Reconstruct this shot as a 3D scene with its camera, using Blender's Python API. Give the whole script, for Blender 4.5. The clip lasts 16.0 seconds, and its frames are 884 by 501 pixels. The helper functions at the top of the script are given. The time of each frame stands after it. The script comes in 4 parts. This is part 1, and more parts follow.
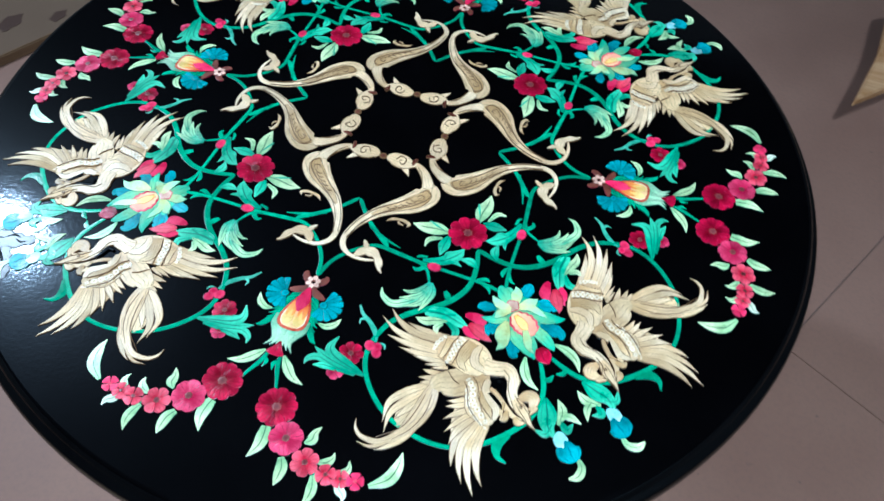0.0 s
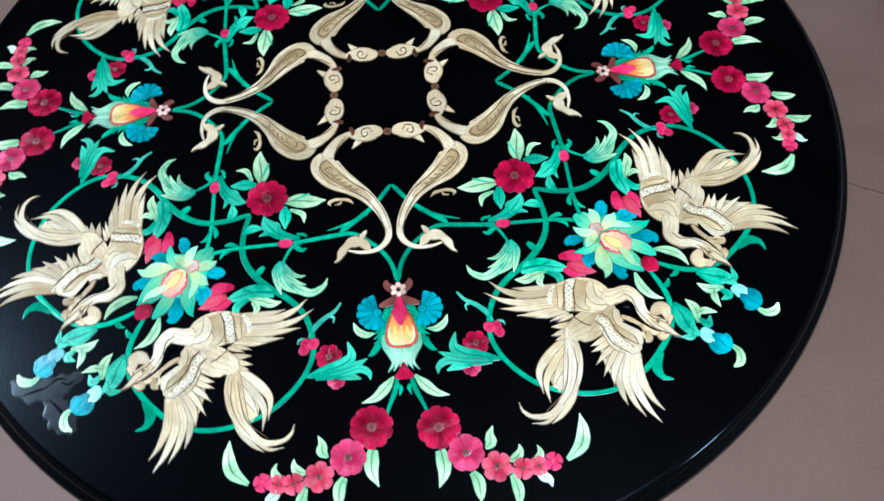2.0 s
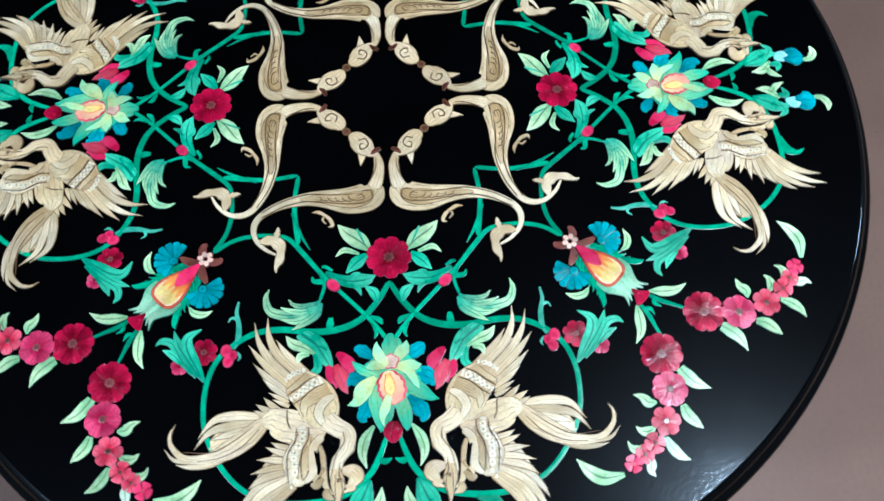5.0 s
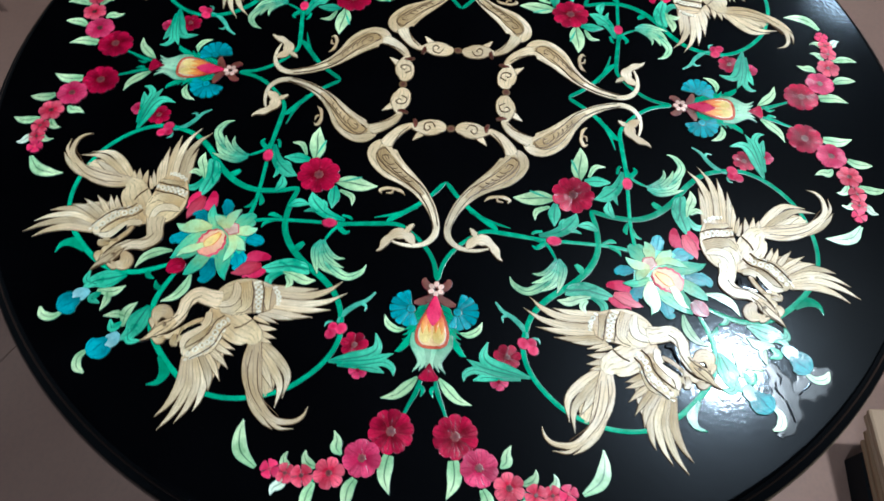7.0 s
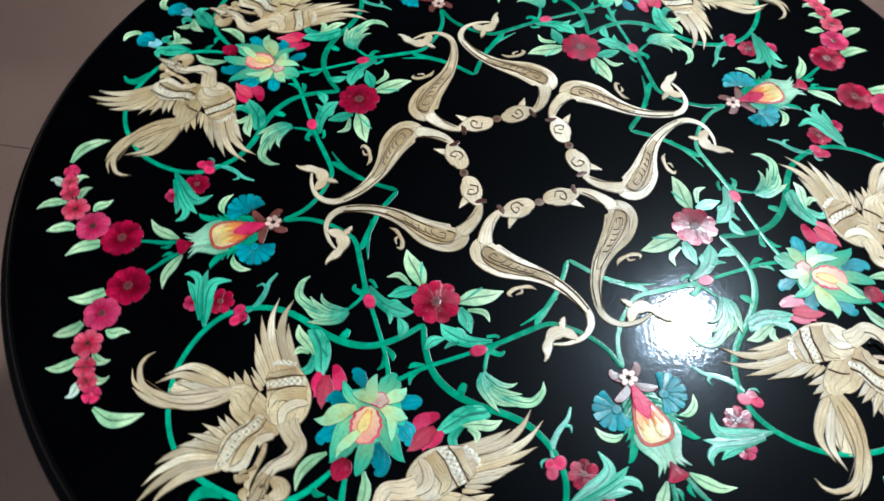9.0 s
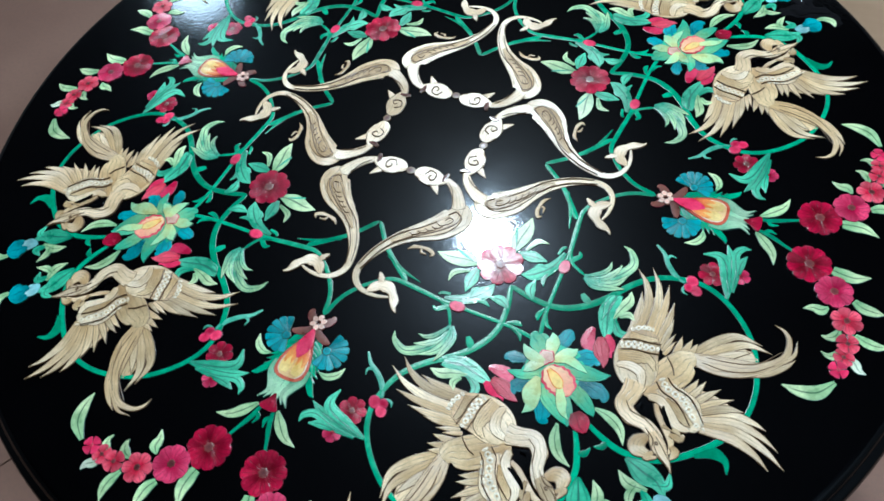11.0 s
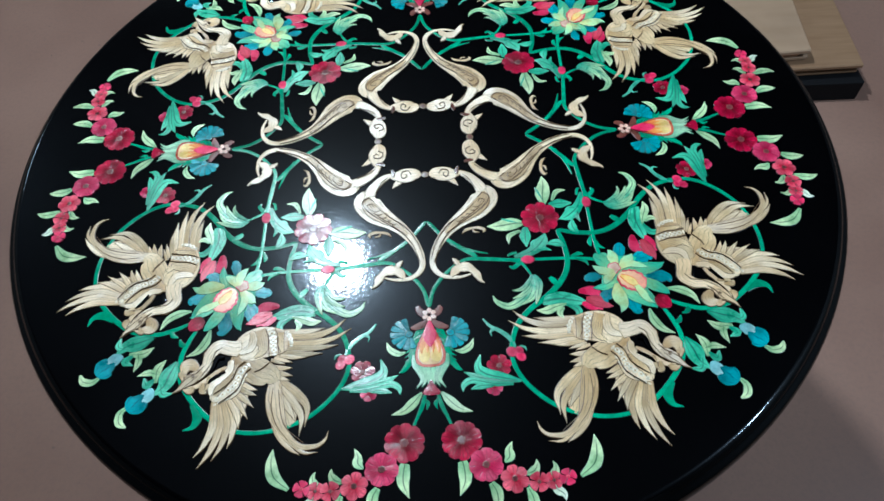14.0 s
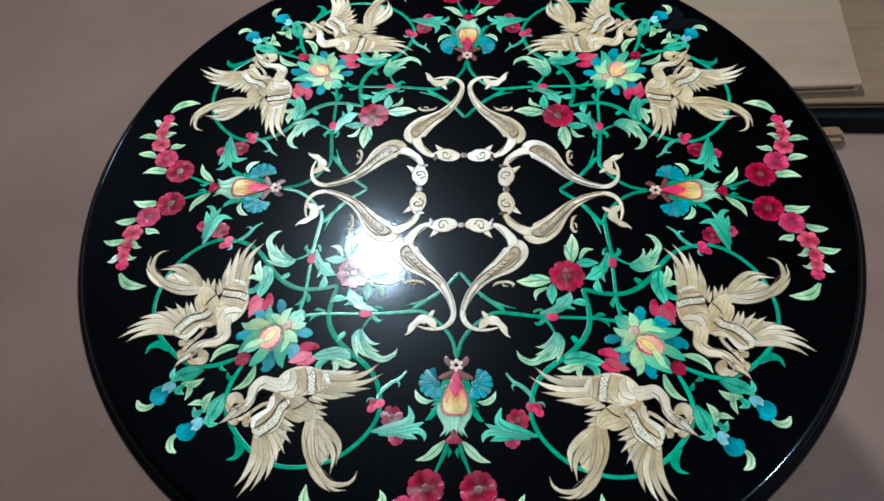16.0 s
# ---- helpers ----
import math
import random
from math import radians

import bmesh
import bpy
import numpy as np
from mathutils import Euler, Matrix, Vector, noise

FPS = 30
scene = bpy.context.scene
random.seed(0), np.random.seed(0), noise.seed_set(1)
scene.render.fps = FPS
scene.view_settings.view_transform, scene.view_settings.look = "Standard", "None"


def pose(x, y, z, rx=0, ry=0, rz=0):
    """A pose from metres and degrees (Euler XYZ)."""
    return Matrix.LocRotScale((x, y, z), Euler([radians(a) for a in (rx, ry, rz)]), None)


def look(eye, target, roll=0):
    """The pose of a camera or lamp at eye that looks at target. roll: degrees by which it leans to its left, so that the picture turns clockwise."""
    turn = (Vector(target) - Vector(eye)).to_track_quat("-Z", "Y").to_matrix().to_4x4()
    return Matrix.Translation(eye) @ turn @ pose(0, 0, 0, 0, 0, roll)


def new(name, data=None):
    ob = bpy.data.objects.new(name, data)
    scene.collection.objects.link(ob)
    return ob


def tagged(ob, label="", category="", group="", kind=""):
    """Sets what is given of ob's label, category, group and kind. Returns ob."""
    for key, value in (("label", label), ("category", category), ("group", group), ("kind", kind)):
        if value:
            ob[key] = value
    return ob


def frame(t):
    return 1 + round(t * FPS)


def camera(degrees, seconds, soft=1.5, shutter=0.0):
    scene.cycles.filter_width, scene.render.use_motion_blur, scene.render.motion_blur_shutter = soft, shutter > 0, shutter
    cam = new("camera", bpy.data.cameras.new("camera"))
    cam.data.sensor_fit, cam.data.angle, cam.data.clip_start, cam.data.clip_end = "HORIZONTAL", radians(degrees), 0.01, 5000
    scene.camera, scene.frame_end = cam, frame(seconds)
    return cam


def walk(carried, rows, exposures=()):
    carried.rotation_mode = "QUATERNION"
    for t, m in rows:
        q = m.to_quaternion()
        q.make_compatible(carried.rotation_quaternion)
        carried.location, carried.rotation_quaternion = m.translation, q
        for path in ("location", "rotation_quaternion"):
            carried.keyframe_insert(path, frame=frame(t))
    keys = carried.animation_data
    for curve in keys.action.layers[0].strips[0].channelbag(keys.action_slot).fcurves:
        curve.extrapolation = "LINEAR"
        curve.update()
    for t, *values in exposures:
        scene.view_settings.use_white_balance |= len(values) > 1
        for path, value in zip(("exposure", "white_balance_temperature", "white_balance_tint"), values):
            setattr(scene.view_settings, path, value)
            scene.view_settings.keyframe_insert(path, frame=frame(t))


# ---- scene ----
cam = camera(62.2, 16.0, soft=1.6, shutter=0.3)
PATH = [
    (0, (-0.244, 0.623, 1.439), (0.077, -0.502, -0.183), 4.3),
    (0.5, (-0.189, 0.666, 1.433), (-0.005, -0.48, -0.196), 4.0),
    (1, (-0.118, 0.639, 1.42), (0.037, -0.456, -0.246), 2.0),
    (1.5, (-0.08, 0.598, 1.443), (0.071, -0.429, -0.267), -5.5),
    (2, (-0.033, 0.568, 1.441), (-0.071, -0.373, -0.323), -3.3),
    (2.5, (0.064, 0.533, 1.439), (-0.12, -0.404, -0.318), -6.1),
    (3, (0.16, 0.508, 1.443), (-0.2, -0.27, -0.363), -1.5),
    (3.5, (0.206, 0.483, 1.439), (-0.199, -0.279, -0.365), -1.3),
    (3.7, (0.212, 0.466, 1.442), (-0.19, -0.289, -0.366), -1.4),
    (5.8, (0.39, 0.249, 1.451), (-0.3, -0.104, -0.393), -1.0),
    (6, (0.416, 0.21, 1.45), (-0.301, -0.113, -0.389), -1.5),
    (6.5, (0.5, 0.097, 1.444), (-0.331, -0.091, -0.366), -0.3),
    (7, (0.571, 0.012, 1.411), (-0.419, -0.015, -0.327), 3.3),
    (7.5, (0.569, -0.052, 1.384), (-0.508, 0.046, -0.299), 5.2),
    (8, (0.526, -0.12, 1.367), (-0.607, -0.003, -0.277), 2.6),
    (8.5, (0.489, -0.187, 1.362), (-0.591, 0.02, -0.308), 1.3),
    (9, (0.436, -0.237, 1.368), (-0.579, 0.127, -0.316), 1.2),
    (9.5, (0.406, -0.318, 1.373), (-0.523, 0.256, -0.303), -2.5),
    (9.7, (0.388, -0.359, 1.372), (-0.454, 0.343, -0.301), -1.4),
    (11.8, (0.224, -0.491, 1.392), (-0.237, 0.529, -0.266), -8.5),
    (12, (0.204, -0.497, 1.398), (-0.182, 0.554, -0.259), -6.4),
    (12.5, (0.139, -0.534, 1.412), (-0.144, 0.558, -0.239), -7.1),
    (13, (0.082, -0.58, 1.42), (-0.097, 0.518, -0.242), -7.1),
    (13.5, (0.042, -0.61, 1.453), (0.019, 0.515, -0.201), -3.4),
    (14, (0.024, -0.641, 1.475), (0.007, 0.478, -0.183), -3.6),
    (14.5, (0.021, -0.64, 1.496), (-0.04, 0.514, -0.136), -4.7),
    (15, (0.02, -0.62, 1.52), (-0.062, 0.497, -0.137), -3.3),
    (15.5, (0.027, -0.608, 1.542), (-0.057, 0.501, -0.12), -3.1),
    (16, (0.035, -0.596, 1.57), (-0.09, 0.469, -0.118), -5.0),
]
walk(cam, [(t, look(eye, target, roll)) for t, eye, target, roll in PATH], exposures=[(0.0, 0.32, 5600, 8), (3.7, 0.30, 5550, 8), (6.5, 0.10, 6000, 9), (9.7, 0.02, 6100, 9), (12.0, -0.04, 6000, 8), (16.0, -0.1, 5950, 8)])

# ---- light: three ceiling lamps of a shop room ----
TOP = 0.78                      # height of the table's polished face


def lamp(x, y, z, watts, radius, colour):
    data = bpy.data.lights.new("ceiling_lamp_light", "POINT")
    data.energy, data.shadow_soft_size, data.color = watts, radius, colour
    ob = new("ceiling_lamp_light", data)
    ob.location = (x, y, z)
    return ob


lamp(-0.432, 1.018, 2.60, 195, 0.085, (0.84, 0.97, 1.04))
lamp(1.93, -0.53, 2.60, 140, 0.10, (0.71, 0.89, 1.04))
lamp(-2.29, 1.74, 2.33, 34, 0.18, (0.72, 0.91, 1.05))
world = bpy.data.worlds.new("world")
world.use_nodes = True
world.node_tree.nodes["Background"].inputs[0].default_value = (0.5, 0.5, 0.5, 1)
world.node_tree.nodes["Background"].inputs[1].default_value = 0.012
scene.world = world


# ---- materials ----
class Mat:
    """A small builder of node materials."""

    def __init__(self, name):
        self.m = bpy.data.materials.new(name)
        self.m.use_nodes = True
        self.t = self.m.node_tree
        self.b = self.t.nodes["Principled BSDF"]

    def node(self, kind, **values):
        n = self.t.nodes.new(kind)
        for key, value in values.items():
            if key == "op":
                n.operation = value
            elif key == "blend":
                n.data_type, n.blend_type = "RGBA", value
            else:
                n.inputs[key].default_value = value
        return n

    def link(self, a, b):
        self.t.links.new(a, b)

    def math(self, op, a, b=None, c=None):
        n = self.t.nodes.new("ShaderNodeMath")
        n.operation = op
        for i, v in enumerate((a, b, c)):
            if v is None:
                continue
            if isinstance(v, (int, float)):
                n.inputs[i].default_value = v
            else:
                self.link(v, n.inputs[i])
        return n.outputs[0]

    def mix(self, fac, a, b, blend="MIX"):
        n = self.t.nodes.new("ShaderNodeMix")
        n.data_type, n.blend_type = "RGBA", blend
        for i, v in ((0, fac), (6, a), (7, b)):
            if isinstance(v, (int, float)):
                n.inputs[i].default_value = v
            elif isinstance(v, tuple):
                n.inputs[i].default_value = (*v, 1)
            else:
                self.link(v, n.inputs[i])
        return n.outputs[2]

    def noise(self, scale, detail=4.0, vector=None, rough=0.55):
        n = self.node("ShaderNodeTexNoise", Scale=scale, Detail=detail, Roughness=rough)
        self.link(vector or self.coord(), n.inputs["Vector"])
        return n.outputs[0]

    def coord(self):
        return self.t.nodes.new("ShaderNodeTexCoord").outputs["Object"]

    def uv(self):
        n = self.t.nodes.new("ShaderNodeSeparateXYZ")
        self.link(self.t.nodes.new("ShaderNodeTexCoord").outputs["UV"], n.inputs[0])
        return n.outputs[0], n.outputs[1]

    def rand(self):
        return self.t.nodes.new("ShaderNodeObjectInfo").outputs["Random"]

    def remap(self, v, a, b, c, d):
        n = self.node("ShaderNodeMapRange")
        for i, x in enumerate((a, b, c, d)):
            n.inputs[i + 1].default_value = x
        self.link(v, n.inputs[0])
        return n.outputs[0]

    def tilt(self, amount):
        """Each hand-set piece leans a little its own way."""
        r = self.rand()
        lean = self.t.nodes.new("ShaderNodeCombineXYZ")
        self.link(self.math("MULTIPLY", self.math("SUBTRACT", r, 0.5), amount), lean.inputs[0])
        self.link(self.math("MULTIPLY", self.math("SUBTRACT", self.math("FRACT", self.math("MULTIPLY", r, 7.31)), 0.5), amount), lean.inputs[1])
        add = self.t.nodes.new("ShaderNodeVectorMath")
        self.link(self.t.nodes.new("ShaderNodeNewGeometry").outputs["Normal"], add.inputs[0])
        self.link(lean.outputs[0], add.inputs[1])
        unit = self.t.nodes.new("ShaderNodeVectorMath")
        unit.operation = "NORMALIZE"
        self.link(add.outputs[0], unit.inputs[0])
        return unit.outputs[0]

    def bump(self, height, strength, distance, normal=None):
        n = self.node("ShaderNodeBump", Strength=strength, Distance=distance)
        self.link(height, n.inputs["Height"])
        if normal:
            self.link(normal, n.inputs["Normal"])
        self.link(n.outputs[0], self.b.inputs["Normal"])

    def done(self, colour, rough, specular=0.5):
        if isinstance(colour, tuple):
            self.b.inputs["Base Color"].default_value = (*colour, 1)
        else:
            self.link(colour, self.b.inputs["Base Color"])
        if isinstance(rough, (int, float)):
            self.b.inputs["Roughness"].default_value = rough
        else:
            self.link(rough, self.b.inputs["Roughness"])
        self.b.inputs["Specular IOR Level"].default_value = specular
        return self.m


def stone(name, base, tip, rib=None, streak=None, streaks=5.0, rough=0.28, vary=0.25, gloss=0.5, lean=0.11, blush=None, fibre=0.0):
    """Polished inlay stone: colour runs from base to tip along a piece, with cloudy veins, an engraved rib and fine engraved streaks; fibre gives shell its satin sheen along the piece."""
    k = Mat(name)
    u, v = k.uv()
    cloud = k.noise(70, 5)
    run = k.math("ADD", u, k.remap(cloud, 0.3, 0.7, -0.25, 0.25))
    colour = k.mix(k.remap(run, 0.1, 0.85, 0, 1), base, tip)
    grain = k.noise(420, 3)
    colour = k.mix(k.remap(grain, 0.35, 0.7, 0.0, 0.28), colour, tuple(c * 0.45 for c in base))
    if blush:
        own = k.math("FRACT", k.math("MULTIPLY", k.rand(), 13.7))
        colour = k.mix(k.math("MULTIPLY", own, 0.6), colour, blush)
    shade = k.remap(k.rand(), 0, 1, 1 - vary, 1 + vary)
    shade = k.math("MULTIPLY", shade, k.remap(cloud, 0.3, 0.7, 0.85, 1.15))
    grey = k.t.nodes.new("ShaderNodeCombineColor")
    for i in range(3):
        k.link(shade, grey.inputs[i])
    colour = k.mix(1.0, colour, grey.outputs[0], "MULTIPLY")
    relief = grain
    if streak:
        wave = k.math("ADD", k.math("MULTIPLY", v, streaks), k.math("MULTIPLY", k.noise(60, 2), 1.2))
        line = k.math("ABSOLUTE", k.math("SUBTRACT", k.math("FRACT", wave), 0.5))
        mask = k.math("MULTIPLY", k.remap(line, 0.36, 0.47, 0, 0.8), k.remap(k.noise(140, 2), 0.38, 0.58, 0.1, 1))
        colour = k.mix(mask, colour, streak)
        relief = k.math("SUBTRACT", grain, mask)
    if rib:
        off = k.math("ABSOLUTE", k.math("SUBTRACT", v, 0.5))
        mask = k.math("MULTIPLY", k.remap(off, 0.03, 0.07, 0.85, 0), k.remap(u, 0.75, 0.95, 1, 0))
        colour = k.mix(mask, colour, rib)
    k.bump(relief, 0.35, 0.0004, k.tilt(lean))
    if fibre:
        along = k.t.nodes.new("ShaderNodeTangent")
        along.direction_type = "UV_MAP"
        along.uv_map = "UVMap"
        k.link(along.outputs[0], k.b.inputs["Tangent"])
        k.b.inputs["Anisotropic"].default_value = fibre
        k.b.inputs["IOR"].default_value = 1.62
    return k.done(colour, k.remap(cloud, 0.3, 0.7, rough - 0.05, rough + 0.12), gloss)


VINE = stone("malachite_green", (0.0, 0.24, 0.12), (0.001, 0.35, 0.18), rough=0.22, gloss=0.22)
VINE_PALE = stone("jade_green", (0.05, 0.38, 0.25), (0.10, 0.46, 0.31))
TEAL = stone("teal_leaf_stone", (0.002, 0.30, 0.16), (0.08, 0.56, 0.33), rib=(0.004, 0.12, 0.08), streak=(0.006, 0.17, 0.11), streaks=3.0)
PALE = stone("pale_leaf_stone", (0.28, 0.52, 0.25), (0.62, 0.76, 0.42), rib=(0.03, 0.11, 0.05), vary=0.2)
WHITE_LEAF = stone("white_leaf_stone", (0.6, 0.72, 0.5), (0.78, 0.84, 0.66), rib=(0.1, 0.2, 0.1))
CREAM = stone("cream_feather_stone", (0.60, 0.40, 0.195), (0.84, 0.67, 0.43), streak=(0.22, 0.125, 0.055), streaks=3.0, vary=0.2, rough=0.5, gloss=1.0, lean=0.24, fibre=0.9, blush=(0.58, 0.37, 0.17))
TAN = stone("tan_feather_stone", (0.52, 0.31, 0.13), (0.74, 0.53, 0.28), streak=(0.22, 0.125, 0.05), streaks=5.0, vary=0.2, rough=0.46, gloss=1.0, fibre=0.8)
IVORY = stone("ivory_stone", (0.68, 0.48, 0.265), (0.85, 0.68, 0.45), streak=(0.24, 0.14, 0.06), streaks=4.0, vary=0.15, rough=0.41, gloss=1.0, lean=0.18, fibre=0.7, blush=(0.68, 0.44, 0.22))
WHITE = stone("white_scale_stone", (0.74, 0.60, 0.40), (0.84, 0.74, 0.55), streak=(0.2, 0.11, 0.045), streaks=4.0, vary=0.15, rough=0.38, gloss=1.0, fibre=0.6)
ENGRAVED = stone("engraved_tan_stone", (0.50, 0.31, 0.135), (0.72, 0.53, 0.30), streak=(0.09, 0.045, 0.015), streaks=6.0, vary=0.2, rough=0.34)
SCROLL = stone("scrolled_tan_stone", (0.46, 0.285, 0.125), (0.60, 0.41, 0.22), streak=(0.05, 0.025, 0.01), streaks=3.5, vary=0.15, rough=0.34)
LINE = Mat("burnt_engraving").done((0.13, 0.065, 0.025), 0.4)
CRIMSON = stone("crimson_stone", (0.17, 0.0008, 0.010), (0.46, 0.003, 0.040), streak=(0.10, 0.0, 0.01), streaks=3.0, vary=0.35, rough=0.2, gloss=0.5)
ROSE = stone("rose_stone", (0.42, 0.006, 0.05), (0.66, 0.05, 0.13), streak=(0.22, 0.005, 0.03), streaks=3.0, vary=0.3, rough=0.2, gloss=0.5)
CORAL = stone("coral_stone", (0.56, 0.012, 0.045), (0.76, 0.10, 0.15), streak=(0.3, 0.01, 0.02), streaks=3.0, gloss=0.35)
PINK = stone("pink_bud_stone", (0.62, 0.008, 0.065), (0.74, 0.04, 0.12), gloss=0.3)
PALE_PINK = stone("pale_pink_stone", (0.66, 0.36, 0.27), (0.78, 0.54, 0.42))
STAMEN = stone("dark_stamen_stone", (0.10, 0.02, 0.025), (0.22, 0.05, 0.045))
BROWN = stone("brown_calyx_stone", (0.08, 0.018, 0.012), (0.18, 0.05, 0.032))
BLUE = stone("turquoise_stone", (0.0, 0.17, 0.19), (0.0, 0.30, 0.33), streak=(0.0, 0.10, 0.15), streaks=3.0, gloss=0.3)
SKY = stone("pale_turquoise_stone", (0.18, 0.50, 0.52), (0.42, 0.68, 0.66))
PETAL = stone("green_petal_stone", (0.22, 0.48, 0.22), (0.02, 0.42, 0.25), streak=(0.01, 0.24, 0.15), streaks=2.0, gloss=0.35)
PETAL_LIGHT = stone("pale_petal_stone", (0.60, 0.66, 0.27), (0.30, 0.66, 0.36), vary=0.2)
SKIRT = stone("striped_calyx_stone", (0.16, 0.46, 0.26), (0.44, 0.66, 0.42), streak=(0.004, 0.17, 0.10), streaks=6.0)
PEACH = stone("peach_stone", (0.82, 0.33, 0.12), (0.86, 0.56, 0.26), vary=0.1)
EYE = stone("pale_peach_stone", (0.84, 0.56, 0.30), (0.82, 0.30, 0.20), vary=0.15)
YELLOW = stone("yellow_stone", (0.82, 0.44, 0.09), (0.86, 0.64, 0.24), vary=0.1)
ORANGE = stone("orange_stone", (0.74, 0.10, 0.03), (0.80, 0.30, 0.06), vary=0.1)
RUST = stone("rust_stone", (0.42, 0.04, 0.02), (0.50, 0.085, 0.04))
GREEN_LINE = Mat("dark_green_joint").done((0.004, 0.07, 0.045), 0.35)
RED_LINE = Mat("dark_red_joint").done((0.15, 0.004, 0.02), 0.35)


def black_marble():
    k = Mat("polished_black_marble")
    fine = k.noise(230, 2, rough=0.5)
    wide = k.noise(9, 4)
    colour = k.mix(k.remap(wide, 0.4, 0.7, 0, 1), (0.0003, 0.0003, 0.0005), (0.0007, 0.0007, 0.0010))
    k.bump(fine, 0.075, 0.001)
    k.b.inputs["Specular Tint"].default_value = (0.78, 0.9, 1.0, 1)
    k.b.inputs["Coat Tint"].default_value = (0.7, 0.85, 1.0, 1)
    k.b.inputs["Coat Weight"].default_value = 0.065
    k.b.inputs["Coat Roughness"].default_value = 0.3
    k.b.inputs["Coat IOR"].default_value = 1.4
    return k.done(colour, k.remap(k.noise(30, 4), 0.3, 0.7, 0.076, 0.094), 0.32)


def floor_stone():
    k = Mat("taupe_floor_stone")
    cloud, grain = k.noise(2.2, 6), k.noise(90, 5, rough=0.7)
    colour = k.mix(k.remap(cloud, 0.3, 0.7, 0, 1), (0.238, 0.130, 0.096), (0.314, 0.18, 0.132))
    colour = k.mix(k.remap(grain, 0.45, 0.75, 0, 0.3), colour, (0.15, 0.105, 0.09))
    spots = k.noise(38, 2)
    colour = k.mix(k.remap(spots, 0.735, 0.77, 0, 0.5), colour, (0.11, 0.08, 0.07))
    k.bump(grain, 0.15, 0.001)
    return k.done(colour, k.remap(cloud, 0.3, 0.7, 0.45, 0.65), 0.3)


def plaster(name, a, b):
    k = Mat(name)
    cloud, grain = k.noise(1.5, 5), k.noise(150, 3)
    k.bump(grain, 0.2, 0.001)
    return k.done(k.mix(k.remap(cloud, 0.3, 0.7, 0, 1), a, b), 0.85, 0.2)


def board(name, a, b, scale=6.0, rough=0.7):
    k = Mat(name)
    stretch = k.t.nodes.new("ShaderNodeMapping")
    stretch.inputs["Scale"].default_value = (1.0, 9.0, 9.0)
    k.link(k.coord(), stretch.inputs[0])
    grain = k.noise(scale, 6, stretch.outputs[0])
    stain = k.noise(3.5, 4)
    colour = k.mix(k.remap(grain, 0.35, 0.65, 0, 1), a, b)
    colour = k.mix(k.remap(stain, 0.5, 0.75, 0, 0.45), colour, tuple(c * 0.55 for c in a))
    k.bump(grain, 0.2, 0.001)
    return k.done(colour, rough, 0.25)


BLACK = black_marble()
FLOOR = floor_stone()
GROUT = Mat("dark_grout").done((0.19, 0.13, 0.115), 0.9)
WALL = plaster("grey_plaster", (0.09, 0.088, 0.085), (0.12, 0.117, 0.113))
CEILING = plaster("dull_ceiling_paint", (0.024, 0.024, 0.027), (0.034, 0.034, 0.037))
CARD = board("buff_slab_board", (0.375, 0.24, 0.15), (0.405, 0.265, 0.17), 3.0)
TAN_WOOD = board("tan_stool_wood", (0.42, 0.20, 0.075), (0.60, 0.36, 0.19), 5.0)
WOOD = board("raw_pallet_wood", (0.25, 0.14, 0.075), (0.30, 0.175, 0.098))
OLD_WOOD = board("dark_old_wood", (0.10, 0.055, 0.028), (0.16, 0.09, 0.045))
# steel of the lamp cords; its black also stands for shade under the pallet
STEEL_AND_SHADE = Mat("dull_steel_and_shade").done((0.006, 0.006, 0.007), 0.75, 0.15)
MARBLE = plaster("dull_panel_stone", (0.125, 0.078, 0.050), (0.165, 0.105, 0.070))
MOTIF = Mat("red_brown_inlay").done((0.06, 0.028, 0.018), 0.5)
SATIN = Mat("rubbed_black_marble").done((0.004, 0.004, 0.005), 0.25, 0.22)


# ---- mesh helpers ----
def finish(name, bm, materials, smooth=False):
    me = bpy.data.meshes.new(name)
    bm.to_mesh(me)
    bm.free()
    for m in materials if isinstance(materials, (list, tuple)) else [materials]:
        me.materials.append(m)
    if smooth:
        for p in me.polygons:
            p.use_smooth = True
    return me


def under(name, me, parent, label="", matrix=None):
    ob = new(name, me)
    ob.parent = parent
    if matrix is not None:
        ob.matrix_local = matrix
    return tagged(ob, label) if label else ob


def box_mesh(name, sx, sy, sz, material, bevel=0.003):
    bm = bmesh.new()
    bmesh.ops.create_cube(bm, size=1)
    bmesh.ops.scale(bm, vec=(sx, sy, sz), verts=bm.verts)
    if bevel:
        bmesh.ops.bevel(bm, geom=bm.edges, offset=bevel, segments=2, affect="EDGES")
    return finish(name, bm, material)


def glide(points, steps):
    """A smooth run through control points of (x, y, width)."""
    p = [np.array(q, float) for q in points]
    p = [2 * p[0] - p[1]] + p + [2 * p[-1] - p[-2]]
    out = []
    for i in range(1, len(p) - 2):
        a, b, c, d = p[i - 1:i + 3]
        for s in range(steps):
            t = s / steps
            out.append(0.5 * (2 * b + (c - a) * t + (2 * a - 5 * b + 4 * c - d) * t * t + (3 * b - a - 3 * c + d) * t ** 3))
    out.append(p[-2])
    return out


